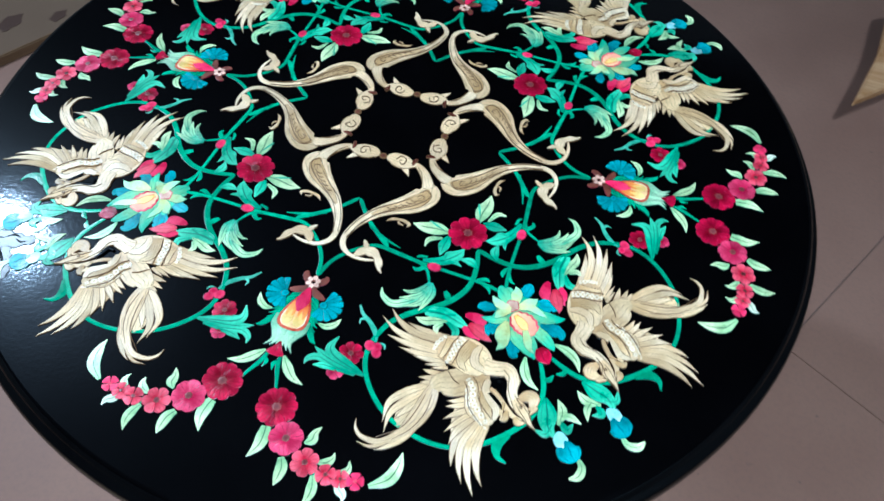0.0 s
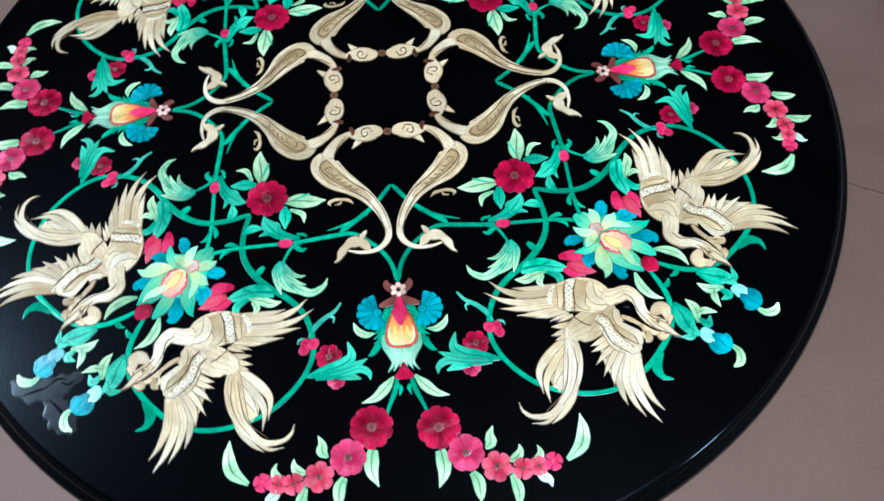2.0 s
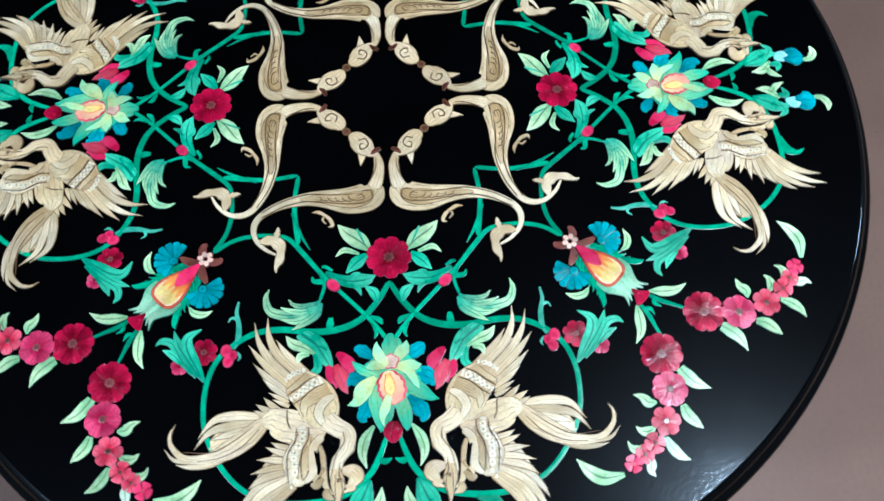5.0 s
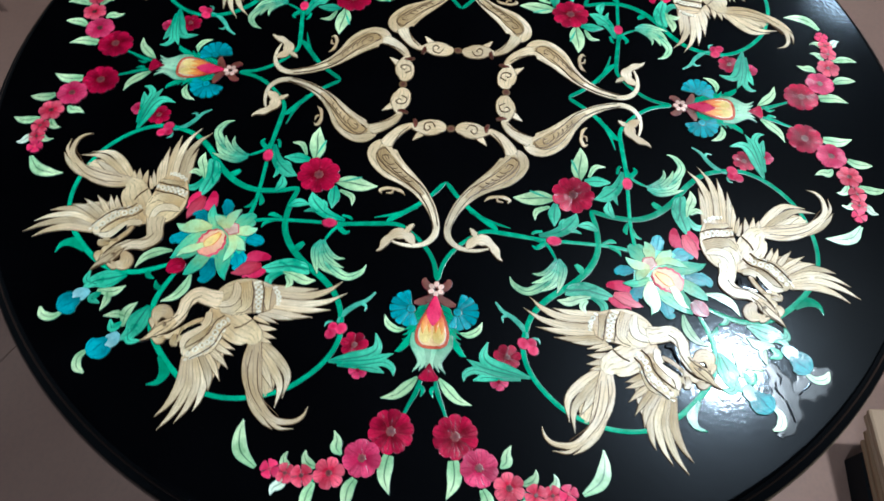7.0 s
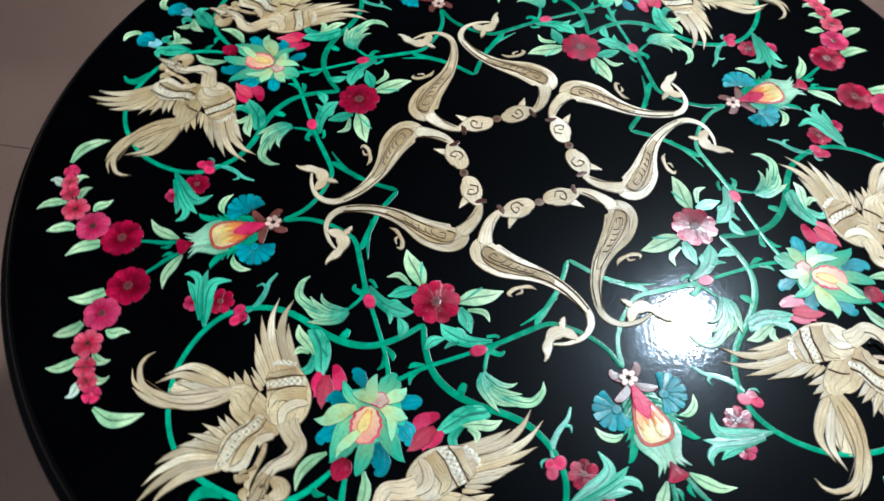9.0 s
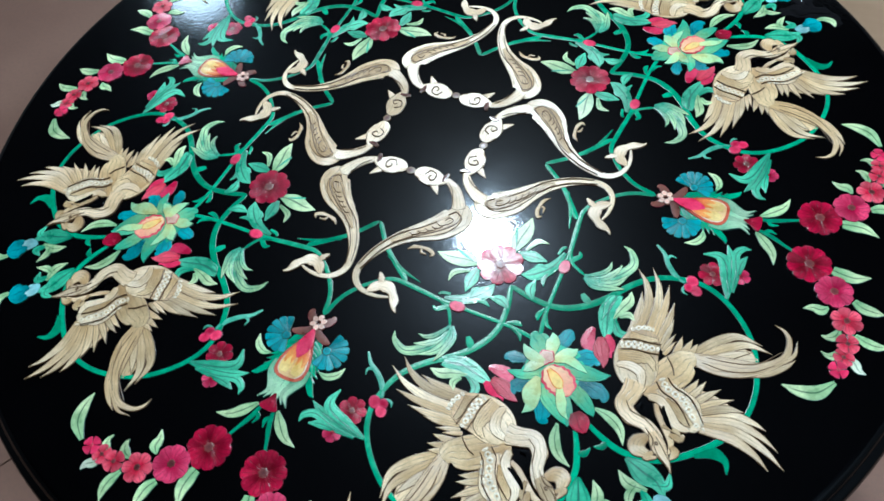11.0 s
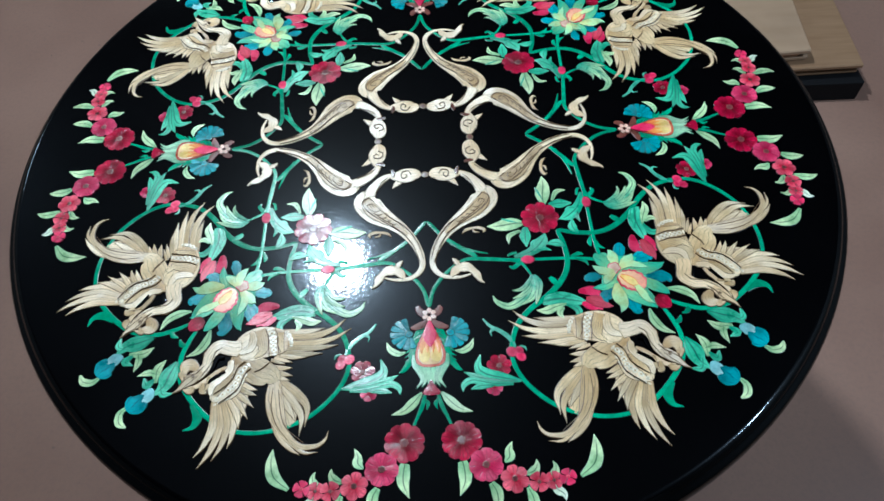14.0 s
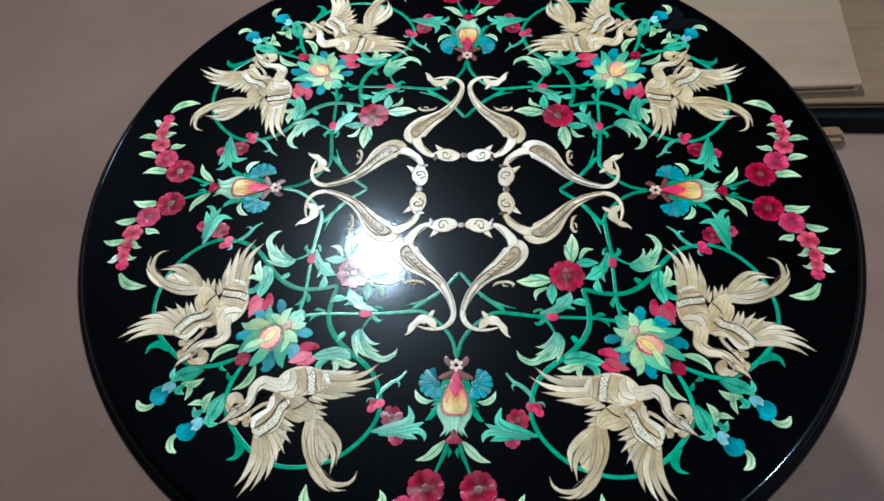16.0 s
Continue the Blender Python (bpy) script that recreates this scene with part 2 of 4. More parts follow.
def stroke(name, points, materials, z, edge=0.0, steps=6, blunt=False, wave=0.0, lobes=0):
    """An inlaid piece that follows control points in mm (x, y, width): a crowned strip with cut sides; edge is the width of its engraved outline."""
    run = glide(points, steps)
    n = len(run)
    length = [0.0]
    for a, b in zip(run, run[1:]):
        length.append(length[-1] + float(np.hypot(*(b - a)[:2])))
    bm = bmesh.new()
    layer = bm.loops.layers.uv.new("UVMap")
    rows_, uvs = [], []
    for i, q in enumerate(run):
        ahead = run[min(i + 1, n - 1)] - run[max(i - 1, 0)]
        size = max(float(np.hypot(ahead[0], ahead[1])), 1e-6)
        nx, ny = -ahead[1] / size, ahead[0] / size
        half = max(q[2], 0.5) / 2
        if blunt and i in (0, n - 1):
            half *= 0.45
        u = length[i] / length[-1]
        if lobes:
            half *= 1 + wave * math.sin(u * lobes * math.tau)
        inner = max(half - edge, half * 0.35) if edge else half * 0.8
        cols = (-half, -inner, 0.0, inner, half)
        lift = (0.0, 0.00012, 0.0002, 0.00012, 0.0)
        rows_.append([bm.verts.new(((q[0] + nx * c) / 1000, (q[1] + ny * c) / 1000, z + h)) for c, h in zip(cols, lift)])
        uvs.append([(u, 0.5 + 0.5 * c / half) for c in cols])
    for i in range(n - 1):
        for j in range(4):
            f = bm.faces.new((rows_[i][j], rows_[i + 1][j], rows_[i + 1][j + 1], rows_[i][j + 1]))
            f.material_index = 1 if edge and j in (0, 3) else 0
            for loop, (a, b) in zip(f.loops, ((i, j), (i + 1, j), (i + 1, j + 1), (i, j + 1))):
                loop[layer].uv = uvs[a][b]
    rim = [e for e in bm.edges if e.is_boundary]
    made = bmesh.ops.extrude_edge_only(bm, edges=rim)["geom"]
    for g in made:
        if isinstance(g, bmesh.types.BMVert):
            g.co.z = -0.0005
    bmesh.ops.recalc_face_normals(bm, faces=bm.faces)
    top = max(bm.faces, key=lambda f: f.calc_center_median().z)
    if top.normal.z < 0:
        bmesh.ops.reverse_faces(bm, faces=bm.faces)
    return finish(name, bm, materials)


def disc(name, x, y, rx, ry, turn, materials, z, edge=0.0, n=20, notch=0.0, lobes=0):
    """A round or scalloped inlaid piece; radii in mm, turn in degrees."""
    bm = bmesh.new()
    layer = bm.loops.layers.uv.new("UVMap")
    ca, sa = math.cos(radians(turn)), math.sin(radians(turn))

    def ring(scale, h):
        out = []
        for i in range(n):
            a = math.tau * i / n
            r = scale * (1 - notch * (0.5 + 0.5 * math.cos(a * lobes)) if lobes else scale / scale * scale)
            px, py = rx * r * math.cos(a), ry * r * math.sin(a)
            out.append(bm.verts.new(((x + px * ca - py * sa) / 1000, (y + px * sa + py * ca) / 1000, h)))
        return out

    k = 1 - edge / min(rx, ry) if edge else 0.8
    low, outer, inner = ring(1, -0.0005), ring(1, z), ring(k, z + 0.00015)
    mid = bm.verts.new((x / 1000, y / 1000, z + 0.0002))
    for i in range(n):
        j = (i + 1) % n
        for quad, slot in (((low[i], low[j], outer[j], outer[i]), 1), ((outer[i], outer[j], inner[j], inner[i]), 1), ((inner[i], inner[j], mid), 0)):
            f = bm.faces.new(quad)
            f.material_index = slot if edge else 0
    for f in bm.faces:
        for loop in f.loops:
            c = loop.vert.co
            dx, dy = c.x * 1000 - x, c.y * 1000 - y
            loop[layer].uv = (min(1.0, math.hypot(dx / rx, dy / ry)), 0.5 + 0.5 * math.atan2(dy, dx) / math.pi)
    return finish(name, bm, materials)


def strokes(name, runs, materials, z, edge, step=0.00007, **more):
    return [(name, stroke(name, points, materials, z + step * i, edge, **more)) for i, points in enumerate(runs)]


# ---- setting ----
def room():
    x0, x1, y0, y1, high = -3.4, 3.0, -3.2, 3.2, 2.86
    floor = tagged(new("floor", box_mesh("floor", x1 - x0 + 0.4, y1 - y0 + 0.4, 0.1, GROUT, 0)), "taupe stone floor with dark narrow joints", "floor", kind="structure")
    floor.location = ((x0 + x1) / 2, (y0 + y1) / 2, -0.058)
    for name, sx, sy, x, y in (("wall_west", 0.2, y1 - y0 + 0.4, x0 - 0.1, 0), ("wall_east", 0.2, y1 - y0 + 0.4, x1 + 0.1, 0),
                               ("wall_south", x1 - x0, 0.2, (x0 + x1) / 2, y0 - 0.1), ("wall_north", x1 - x0, 0.2, (x0 + x1) / 2, y1 + 0.1)):
        ob = tagged(new(name, box_mesh(name, sx, sy, high, WALL, 0)), "plain grey plastered room wall", "wall", kind="structure")
        ob.location = (x, y, high / 2 - 0.004)
    ob = tagged(new("ceiling", box_mesh("ceiling", x1 - x0 + 0.4, y1 - y0 + 0.4, 0.1, CEILING, 0)), "plain dull painted room ceiling", "ceiling", kind="structure")
    ob.location = ((x0 + x1) / 2, (y0 + y1) / 2, high + 0.05)
    return floor


FLOOR_OB = room()

# ---- the table ----
table = tagged(new("round_table"), "round polished black marble table inlaid with birds, flowers and vines", "table")
table.location = (0, 0, TOP)


def lathe(name, profile, material, n=160):
    bm = bmesh.new()
    rings = []
    for r, z in profile:
        rings.append([bm.verts.new((r * math.cos(math.tau * i / n), r * math.sin(math.tau * i / n), z)) for i in range(n)])
    for a, b in zip(rings, rings[1:]):
        for i in range(n):
            f = bm.faces.new((a[i], b[i], b[(i + 1) % n], a[(i + 1) % n]))
            f.smooth = True
    bm.faces.new(rings[0][::-1])
    bm.faces.new(rings[-1])
    bmesh.ops.recalc_face_normals(bm, faces=bm.faces)
    return finish(name, bm, material)


PROFILE = [(0.39, -0.046), (0.509, -0.046), (0.514, -0.043), (0.5172, -0.037), (0.5188, -0.028), (0.5186, -0.018), (0.517, -0.0125), (0.5142, -0.0095),
           (0.511, -0.0085), (0.509, -0.006), (0.507, -0.0028), (0.5047, -0.0008), (0.501, 0.0)]
under("tabletop", lathe("tabletop", PROFILE, BLACK), table, "polished black marble top with a stepped rounded edge", pose(-0.001, 0.004, 0))
under("pedestal", lathe("pedestal", [(0.24, -TOP), (0.24, -TOP + 0.03), (0.16, -TOP + 0.06), (0.09, -TOP + 0.12), (0.075, -0.35), (0.10, -0.12), (0.22, -0.06), (0.24, -0.046)], BLACK, 48),
      table, "turned black pedestal under the top")

MIRROR = Matrix.Diagonal((1, -1, 1, 1))
TURNS = [Matrix.Rotation(radians(90 * k), 4, "Z") for k in range(4)]
EIGHT = [t @ m for t in TURNS for m in (Matrix.Identity(4), MIRROR)]
GARLAND = list(EIGHT)
GARLAND[3] = GARLAND[3] @ Matrix.Translation((-0.006, 0.005, 0))      # one garland was set a little short


def motif(name, root, pieces=(), places=EIGHT, label=""):
    """Lays one motif at each of its places: a root mesh under the table, and its pieces (name, mesh) under the root."""
    for m in places:
        ob = under(name, root, table, label, m)
        for piece, me in pieces:
            under(piece, me, ob)


Z1, Z2, Z3, Z4, Z5, Z6 = 0.0004, 0.0007, 0.0010, 0.0013, 0.0016, 0.0019
GREEN = [VINE, GREEN_LINE]

# vines
for points in (
    [(129.6, 0.6, 5.4), (152.5, 18.5, 5.2), (168.9, 37.3, 5.8), (182.8, 56.2, 6.2)],
    [(245.6, 0.1, 5.3), (225.5, 5, 4.9), (209.6, 14.5, 5), (195.4, 28.5, 4.5), (185.9, 44.3, 5.1), (186.8, 67.1, 5.6), (189.6, 94.1, 5), (190.4, 120.8, 4.4), (190.9, 156, 4.4), (192.4, 176.4, 4.4), (196.1, 196.5, 4.9)],
    [(189, 91.1, 3.9), (195.6, 106, 3.9), (210.4, 114.9, 3.3)],
    [(150.6, 150.9, 5.2), (173.4, 156.4, 6.1), (197.7, 157, 6.5), (218.2, 148.5, 7), (236.5, 132.3, 6.9), (254, 109.5, 6.7), (272.2, 93.9, 6.1), (294.6, 86.1, 5.5), (314.4, 85.5, 5.4), (334.5, 93.6, 5.2), (354.1, 110.4, 5.2), (368.6, 131.4, 5), (377.5, 162.3, 5), (377.3, 190.4, 4.9), (368.3, 213.8, 5.4), (354, 232.7, 5.9), (335.1, 249.8, 6), (316.6, 260.4, 5.7), (293.2, 263.2, 5.8), (274.2, 258, 5.4), (258.4, 250.8, 4)],
    [(342.5, 5.9, 3.4), (357.7, 9.4, 5.2), (371.4, 15.3, 3.7), (383.2, 20, 3.2)],
):
    motif("inlaid_vine", stroke("vine", points, GREEN, Z1, 0.5, blunt=True), label="malachite green stone vine set in black marble")
for points in (
    [(163.3, 26.6, 3.4), (173.7, 48.5, 4), (179.6, 69.3, 1.3)],
    [(345.3, 243.7, 5.4), (357.7, 236, 10.6), (368.8, 239.1, 6.3), (372.6, 248.9, 1.6)],
    [(228.3, 143.8, 2.5), (220.5, 139.3, 7.5), (215.3, 134.7, 4.4)],
    [(189.9, 108.9, 3.9), (195.7, 101.9, 5.8), (200, 96.1, 5.1), (198, 91.3, 1.9)],
    [(184.8, 91, 2.6), (181.9, 93.9, 3.9), (180.3, 101.7, 3.3)],
    [(278.3, 260.3, 4.6), (276.4, 265.4, 5.8), (270.2, 268.1, 1.7)],
    [(188.7, 161.9, 2.6), (185.7, 170.8, 5.8), (186.9, 176, 1.9)],
    [(192, 167.7, 3.2), (195.9, 176.9, 4.4), (201.9, 180.1, 1.3)],
    [(352.1, 7.3, 3.3), (356.2, 3.8, 4.4), (362.9, 5.5, 1.1)],
):
    motif("vine_thorn", stroke("vine_thorn", points, GREEN, Z1, 0.4))
for points in (
    [(298.2, 88.9, 3.5), (288.6, 84.8, 5.8), (279, 75, 5.3), (272.5, 64.6, 4.2), (263.3, 57.4, 2.4)],
    [(275.5, 70.4, 4.8), (278.8, 64.8, 3), (284.3, 65.6, 1.2)],
    [(300.6, 89.5, 3.5), (298, 94.5, 2.9), (299, 98.9, 2.9), (303.2, 100.6, 1.1)],
):
    motif("vine_tendril", stroke("vine_tendril", points, [VINE_PALE, GREEN_LINE], Z1, 0.4), label="pale jade green tendril")

# leaves
for points in (
    [(139.5, 115.8, 3.4), (139.8, 99.3, 17.6), (142.3, 84, 13.6), (141.8, 70.5, 1.4)],
    [(150, 108.6, 3.4), (156.8, 95.3, 6.7), (167.7, 93.7, 1.3)],
    [(249.6, 149.1, 3), (253.2, 136.7, 9.6), (257.3, 126.5, 9.6), (256.3, 116.3, 1.2)],
    [(254.1, 145.7, 3), (260.6, 140.5, 7.2), (268.1, 144.3, 1.2)],
    [(344.6, 9.9, 2.8), (354.5, 18.3, 10.5), (363.1, 28.1, 8.2), (367, 40.7, 1.1)],
    [(260.7, 236.4, 2.9), (274.8, 239.1, 9.8), (285.5, 246.3, 8), (291.6, 258, 1.1)],
    [(285.3, 319.6, 3.4), (285.8, 304.8, 10.2), (278.4, 294, 1.1)],
    [(284.4, 310.3, 2.8), (294.6, 307.9, 7.9), (306.1, 311.1, 1.1)],
    [(309.4, 344.2, 3.3), (315.9, 352.4, 7.6), (314.5, 361.8, 8.7), (306.9, 366.7, 2.7)],
):
    motif("inlaid_leaf", stroke("leaf", points, [PALE, GREEN_LINE], Z2, 0.35), label="pale green stone leaf with dark rib")
for points in (
    [(416.5, 27.5, 9.3), (425.6, 29.2, 13.4), (436.2, 29.1, 11.2), (449, 23.8, 1)],
    [(419.3, 67.9, 2.6), (414, 72.9, 10.6), (406.8, 73.1, 7.5), (399.3, 76.6, 1.1)],
    [(438.3, 53.7, 6.2), (446.5, 58.2, 11.3), (456.3, 59, 9.1), (464.2, 58.7, 1)],
    [(431.3, 86.5, 3.2), (429.3, 94.2, 9.5), (424, 98.1, 6.4), (417.9, 98.2, 1.1)],
    [(444, 87.7, 4.2), (453.7, 91.6, 10.3), (462.8, 92.1, 8.2), (471.7, 89.1, 1)],
    [(434.1, 108.2, 4.2), (431.1, 114.2, 8.5), (425.8, 115.8, 5.3), (420.2, 113.5, 1.1)],
    [(435.7, 138.6, 4.3), (424.2, 152.7, 13), (410.5, 156.9, 11), (395.9, 156.4, 1.1)],
):
    motif("garland_leaf", stroke("leaf", points, [PALE, GREEN_LINE], Z2, 0.35), places=GARLAND, label="pale green stone leaf of a garland")
for points in (
    [(441.7, 111.2, 5.3), (447.4, 115.1, 9.4), (451.3, 120.3, 7.3), (457.4, 121.8, 1)],
):
    motif("garland_leaf", stroke("leaf", points, [WHITE_LEAF, GREEN_LINE], Z2, 0.35), places=GARLAND, label="whitish green stone leaf of a garland")
for points in (
    [(145.4, 114.6, 5.4), (158.6, 113.5, 13.3), (172.9, 113.6, 2)],
    [(141, 114.6, 3.4), (136.8, 99.2, 6.8), (131.8, 87.5, 1.4)],
    [(186, 98.2, 3.9), (179.9, 117.8, 11.7), (166.8, 131.5, 14.4), (155.2, 136.4, 1.3)],
    [(177, 120.7, 2.6), (169.2, 120.7, 5.9), (163.4, 123.7, 1.3)],
    [(178.3, 126.7, 3.2), (176.7, 133.8, 5.2), (179.4, 140.9, 1.3)],
    [(174.8, 157.5, 3.2), (169.3, 148.2, 10.5), (170.3, 137.4, 2.6)],
    [(239.7, 155, 3.6), (243.3, 143.6, 13.3), (244.9, 132.2, 15.8), (249.7, 124.2, 2.4)],
    [(245.8, 125.4, 4.9), (242.8, 140.7, 17), (246.1, 157.7, 14.5), (250.1, 173.8, 1.8)],
    [(250.2, 149.1, 3.6), (256.9, 160.2, 8.4), (265, 160, 5.9), (267.8, 151.6, 1.2)],
    [(336.8, 92, 3.3), (332.4, 72.4, 12.3), (327.3, 55.8, 13.5), (318.7, 48.8, 9.1), (305.5, 52, 1.7)],
    [(336.9, 88.8, 3.3), (334.4, 67.1, 8.9), (330.5, 47.8, 9), (324, 33.7, 1.1)],
    [(339.4, 83.5, 3.3), (338, 61.8, 7.8), (333.6, 42.5, 7.9), (338, 33.5, 6.7), (345.5, 31.8, 1.1)],
    [(340.1, 67.3, 3.3), (340.1, 51, 7.8), (343.4, 40.4, 1.7)],
    [(266.8, 296.5, 3.5), (272.4, 311.8, 19.5), (276.2, 324.6, 13.7), (286, 333.7, 2.3)],
    [(279.3, 321.5, 3.4), (275.9, 332.6, 8), (264.4, 332.1, 1.2)],
    [(286.6, 315.2, 3.4), (294.1, 322.1, 9), (298.4, 313.7, 1.7)],
):
    motif("inlaid_leaf", stroke("leaf", points, [TEAL, GREEN_LINE], Z2, 0.4), label="teal green stone leaf")
ACANTHUS = stone("acanthus_stone", (0.03, 0.38, 0.23), (0.50, 0.71, 0.36), rib=(0.01, 0.13, 0.08), streak=(0.02, 0.20, 0.13), streaks=3.0)
blades = [("blade", stroke("blade", points, [ACANTHUS, GREEN_LINE], Z2 + 0.00012 * n, 0.45)) for n, points in enumerate((
    [(210.4, 114.9, 3.2), (223.8, 115, 11.2), (239.3, 104.8, 11), (249.5, 88.3, 9.1), (244.1, 75, 6.1), (235, 70.1, 1.2)],
    [(211.7, 116.1, 3.1), (226.5, 112.7, 8.1), (236.1, 102.4, 6.2), (240.3, 91.6, 1.2)],
    [(212.4, 117.3, 3.1), (226.3, 119.6, 9.3), (240.3, 112.8, 7.3), (248.5, 100.9, 1.8)],
    [(211, 117.9, 3.1), (222.3, 122.5, 8.1), (237.5, 119.7, 6.7), (249.3, 116.3, 1.2)],
    [(213.1, 115, 3.1), (225.4, 106.9, 5.6), (230.2, 98.9, 4.3), (229.8, 91.9, 1.2)],
))]
motif("acanthus_leaf", blades[0][1], blades[1:], label="curled jade acanthus leaf turning pale at the tips")

# blue buds at the ends of the outer stalks
for points in (
    [(287.5, 325.6, 5.6), (290.7, 333, 14.6), (295.2, 340.2, 10)],
):
    motif("inlaid_bud_cap", stroke("bud_cap", points, [SKY, GREEN_LINE], Z3, 0.3, blunt=True), label="pale turquoise bud cap")
for points in (
    [(295.4, 332.3, 6.7), (298.7, 339.7, 22.2), (304.3, 345, 22.1), (308.7, 349.5, 8.8)],
):
    motif("inlaid_blue_bud", stroke("blue_bud", points, [BLUE, GREEN_LINE], Z3, 0.3, blunt=True), label="turquoise blue stone bud")


# flowers
def rosette(name, x, y, r, petals, colour, heart, turn=0.0, places=EIGHT, z=Z3, label="", line=RED_LINE, wide=1.0, squash=1.0):
    pieces = []
    width = wide * 2 * math.pi * r * 0.62 / petals
    for i in range(petals):
        a = radians(turn) + math.tau * i / petals
        ca, sa = math.cos(a), math.sin(a) * squash
        run = [(x + ca * r * s, y + sa * r * s, width * w) for s, w in ((0.12, 0.3), (0.45, 0.85), (0.75, 1.25), (0.95, 0.85), (1.0, 0.4))]
        pieces.append(("petal", stroke("petal", run, [colour, line], z + 0.00006 * (i % 2), 0.35, 4)))
    motif(name, disc("flower_heart", x, y, r * 0.24, r * 0.24 * squash, 0, heart, z + 0.0004, 0, 14, 0.2, 7), pieces, places, label)


rosette("inlaid_flower", 133, 133, 22.5, 9, CRIMSON, STAMEN, 12, TURNS, wide=1.15, label="crimson nine-petalled stone flower")
rosette("garland_flower", 396.0, 28.0, 20.0, 10, CRIMSON, STAMEN, 5, GARLAND, wide=1.3, label="large crimson stone garland flower")
rosette("garland_flower", 421.0, 50.0, 16.5, 7, ROSE, STAMEN, 20, GARLAND, wide=1.2, z=Z4, label="rose pink stone garland flower")
rosette("garland_flower", 435.5, 76.0, 13.5, 6, CORAL, STAMEN, 10, GARLAND, z=Z3, label="coral pink stone garland flower")
rosette("garland_flower", 439.5, 98.5, 9.5, 4, CORAL, STAMEN, 30, GARLAND, z=Z4, label="small coral stone garland flower")
rosette("garland_flower", 438.5, 112.5, 8.5, 4, CORAL, STAMEN, 60, GARLAND, z=Z3, label="small coral stone garland flower")
rosette("garland_flower", 436.0, 126.0, 8.0, 4, PINK, CORAL, 20, GARLAND, z=Z4, label="small pink stone end flower of the garland")
motif("garland_joint", disc("garland_joint", 440.2, 88.8, 4.0, 3.2, 60, VINE, Z2, 0, 10), places=GARLAND, label="green stone joint")
rosette("berry_flower", 318.7, 70.5, 13.0, 7, CRIMSON, STAMEN, 0, z=Z1, label="dark crimson stone flower behind a leaf")
rosette("berry_flower", 342.8, 64.0, 8.5, 5, ROSE, CRIMSON, 10, z=Z1, label="small rose and white stone flower")
for x, y, r in ((303.9, 85.0, 6.6), (309.5, 94.0, 6.2), (302.5, 93.0, 5.2)):
    motif("inlaid_berry", disc("berry", x, y, r, r * 0.85, 40, [PINK, RED_LINE], Z2, 0.3, 14), label="pink red stone berry")
motif("inlaid_berry", disc("berry", 190.3, 113.1, 5.9, 8.2, 0, [PINK, RED_LINE], Z2, 0.4, 16), label="pink stone berry on a vine")

# pink trefoil buds
pieces = []
pieces += strokes("bud_petal", [
    [(236, 164, 4.3), (235, 170, 9.6), (236, 181, 12.9), (242, 187, 4.3)],
    [(250, 166, 4.3), (253, 174, 11.9), (255, 183, 10.6), (260, 187, 0.6)],
], [PINK, RED_LINE], Z2, 0.5)
motif("trefoil_bud", stroke("bud_petal", [(245, 171, 6.5), (249, 183, 14.9), (254, 192, 8.5), (256, 199, 0.6)], [CORAL, RED_LINE], Z3, 0.5), pieces, label="bright pink three-lobed stone bud")


# the large lotus-like flowers on the diagonals
pieces = [("flower_ground", disc("flower_ground", 219, 219, 30, 30, 45, [PETAL, GREEN_LINE], Z2 + 0.0001, 0.4, 24, 0.1, 8))]
pieces += strokes("blue_petal", [
    [(202, 211, 6.7), (187, 216, 13.6), (178, 219, 11.6), (175, 221, 4.6)],
    [(205, 225, 9), (196, 239, 18.2), (193, 248, 11.5), (199, 250, 4.6)],
    [(219, 241, 8.9), (221, 257, 15.5), (224, 264, 11), (229, 266, 3.5)],
    [(216, 192, 6.6), (218, 181, 12.4), (220, 176, 8.8), (223, 174, 3.5)],
    [(233, 199, 6.6), (241, 194, 13), (247, 191, 10.7), (251, 194, 3.4)],
    [(241, 217, 8.6), (253, 221, 15.1), (262, 224, 10.6), (263, 229, 3.4)],
], [BLUE, GREEN_LINE], Z2, 0.4, blunt=True, wave=0.06, lobes=4)
pieces += strokes("green_petal", [
    [(209, 208, 6.7), (196, 197, 19.5), (191, 191, 11.3), (187, 190, 2.3)],
    [(215, 219, 6.6), (210, 241, 15.6), (207, 256, 9), (203, 264, 0.7)],
    [(223, 230, 8.8), (232, 247, 14.1), (240, 258, 8.6), (244, 262, 0.7)],
    [(227, 225, 8.8), (245, 236, 15.1), (255, 243, 8.5), (261, 245, 0.6)],
    [(226, 207, 6.6), (231, 194, 9.7), (232, 185, 5.3), (232, 180, 0.7)],
    [(236, 215, 6.6), (244, 222, 12.9), (254, 236, 8.6), (260, 244, 0.6)],
], [PETAL, GREEN_LINE], Z3, 0.35)
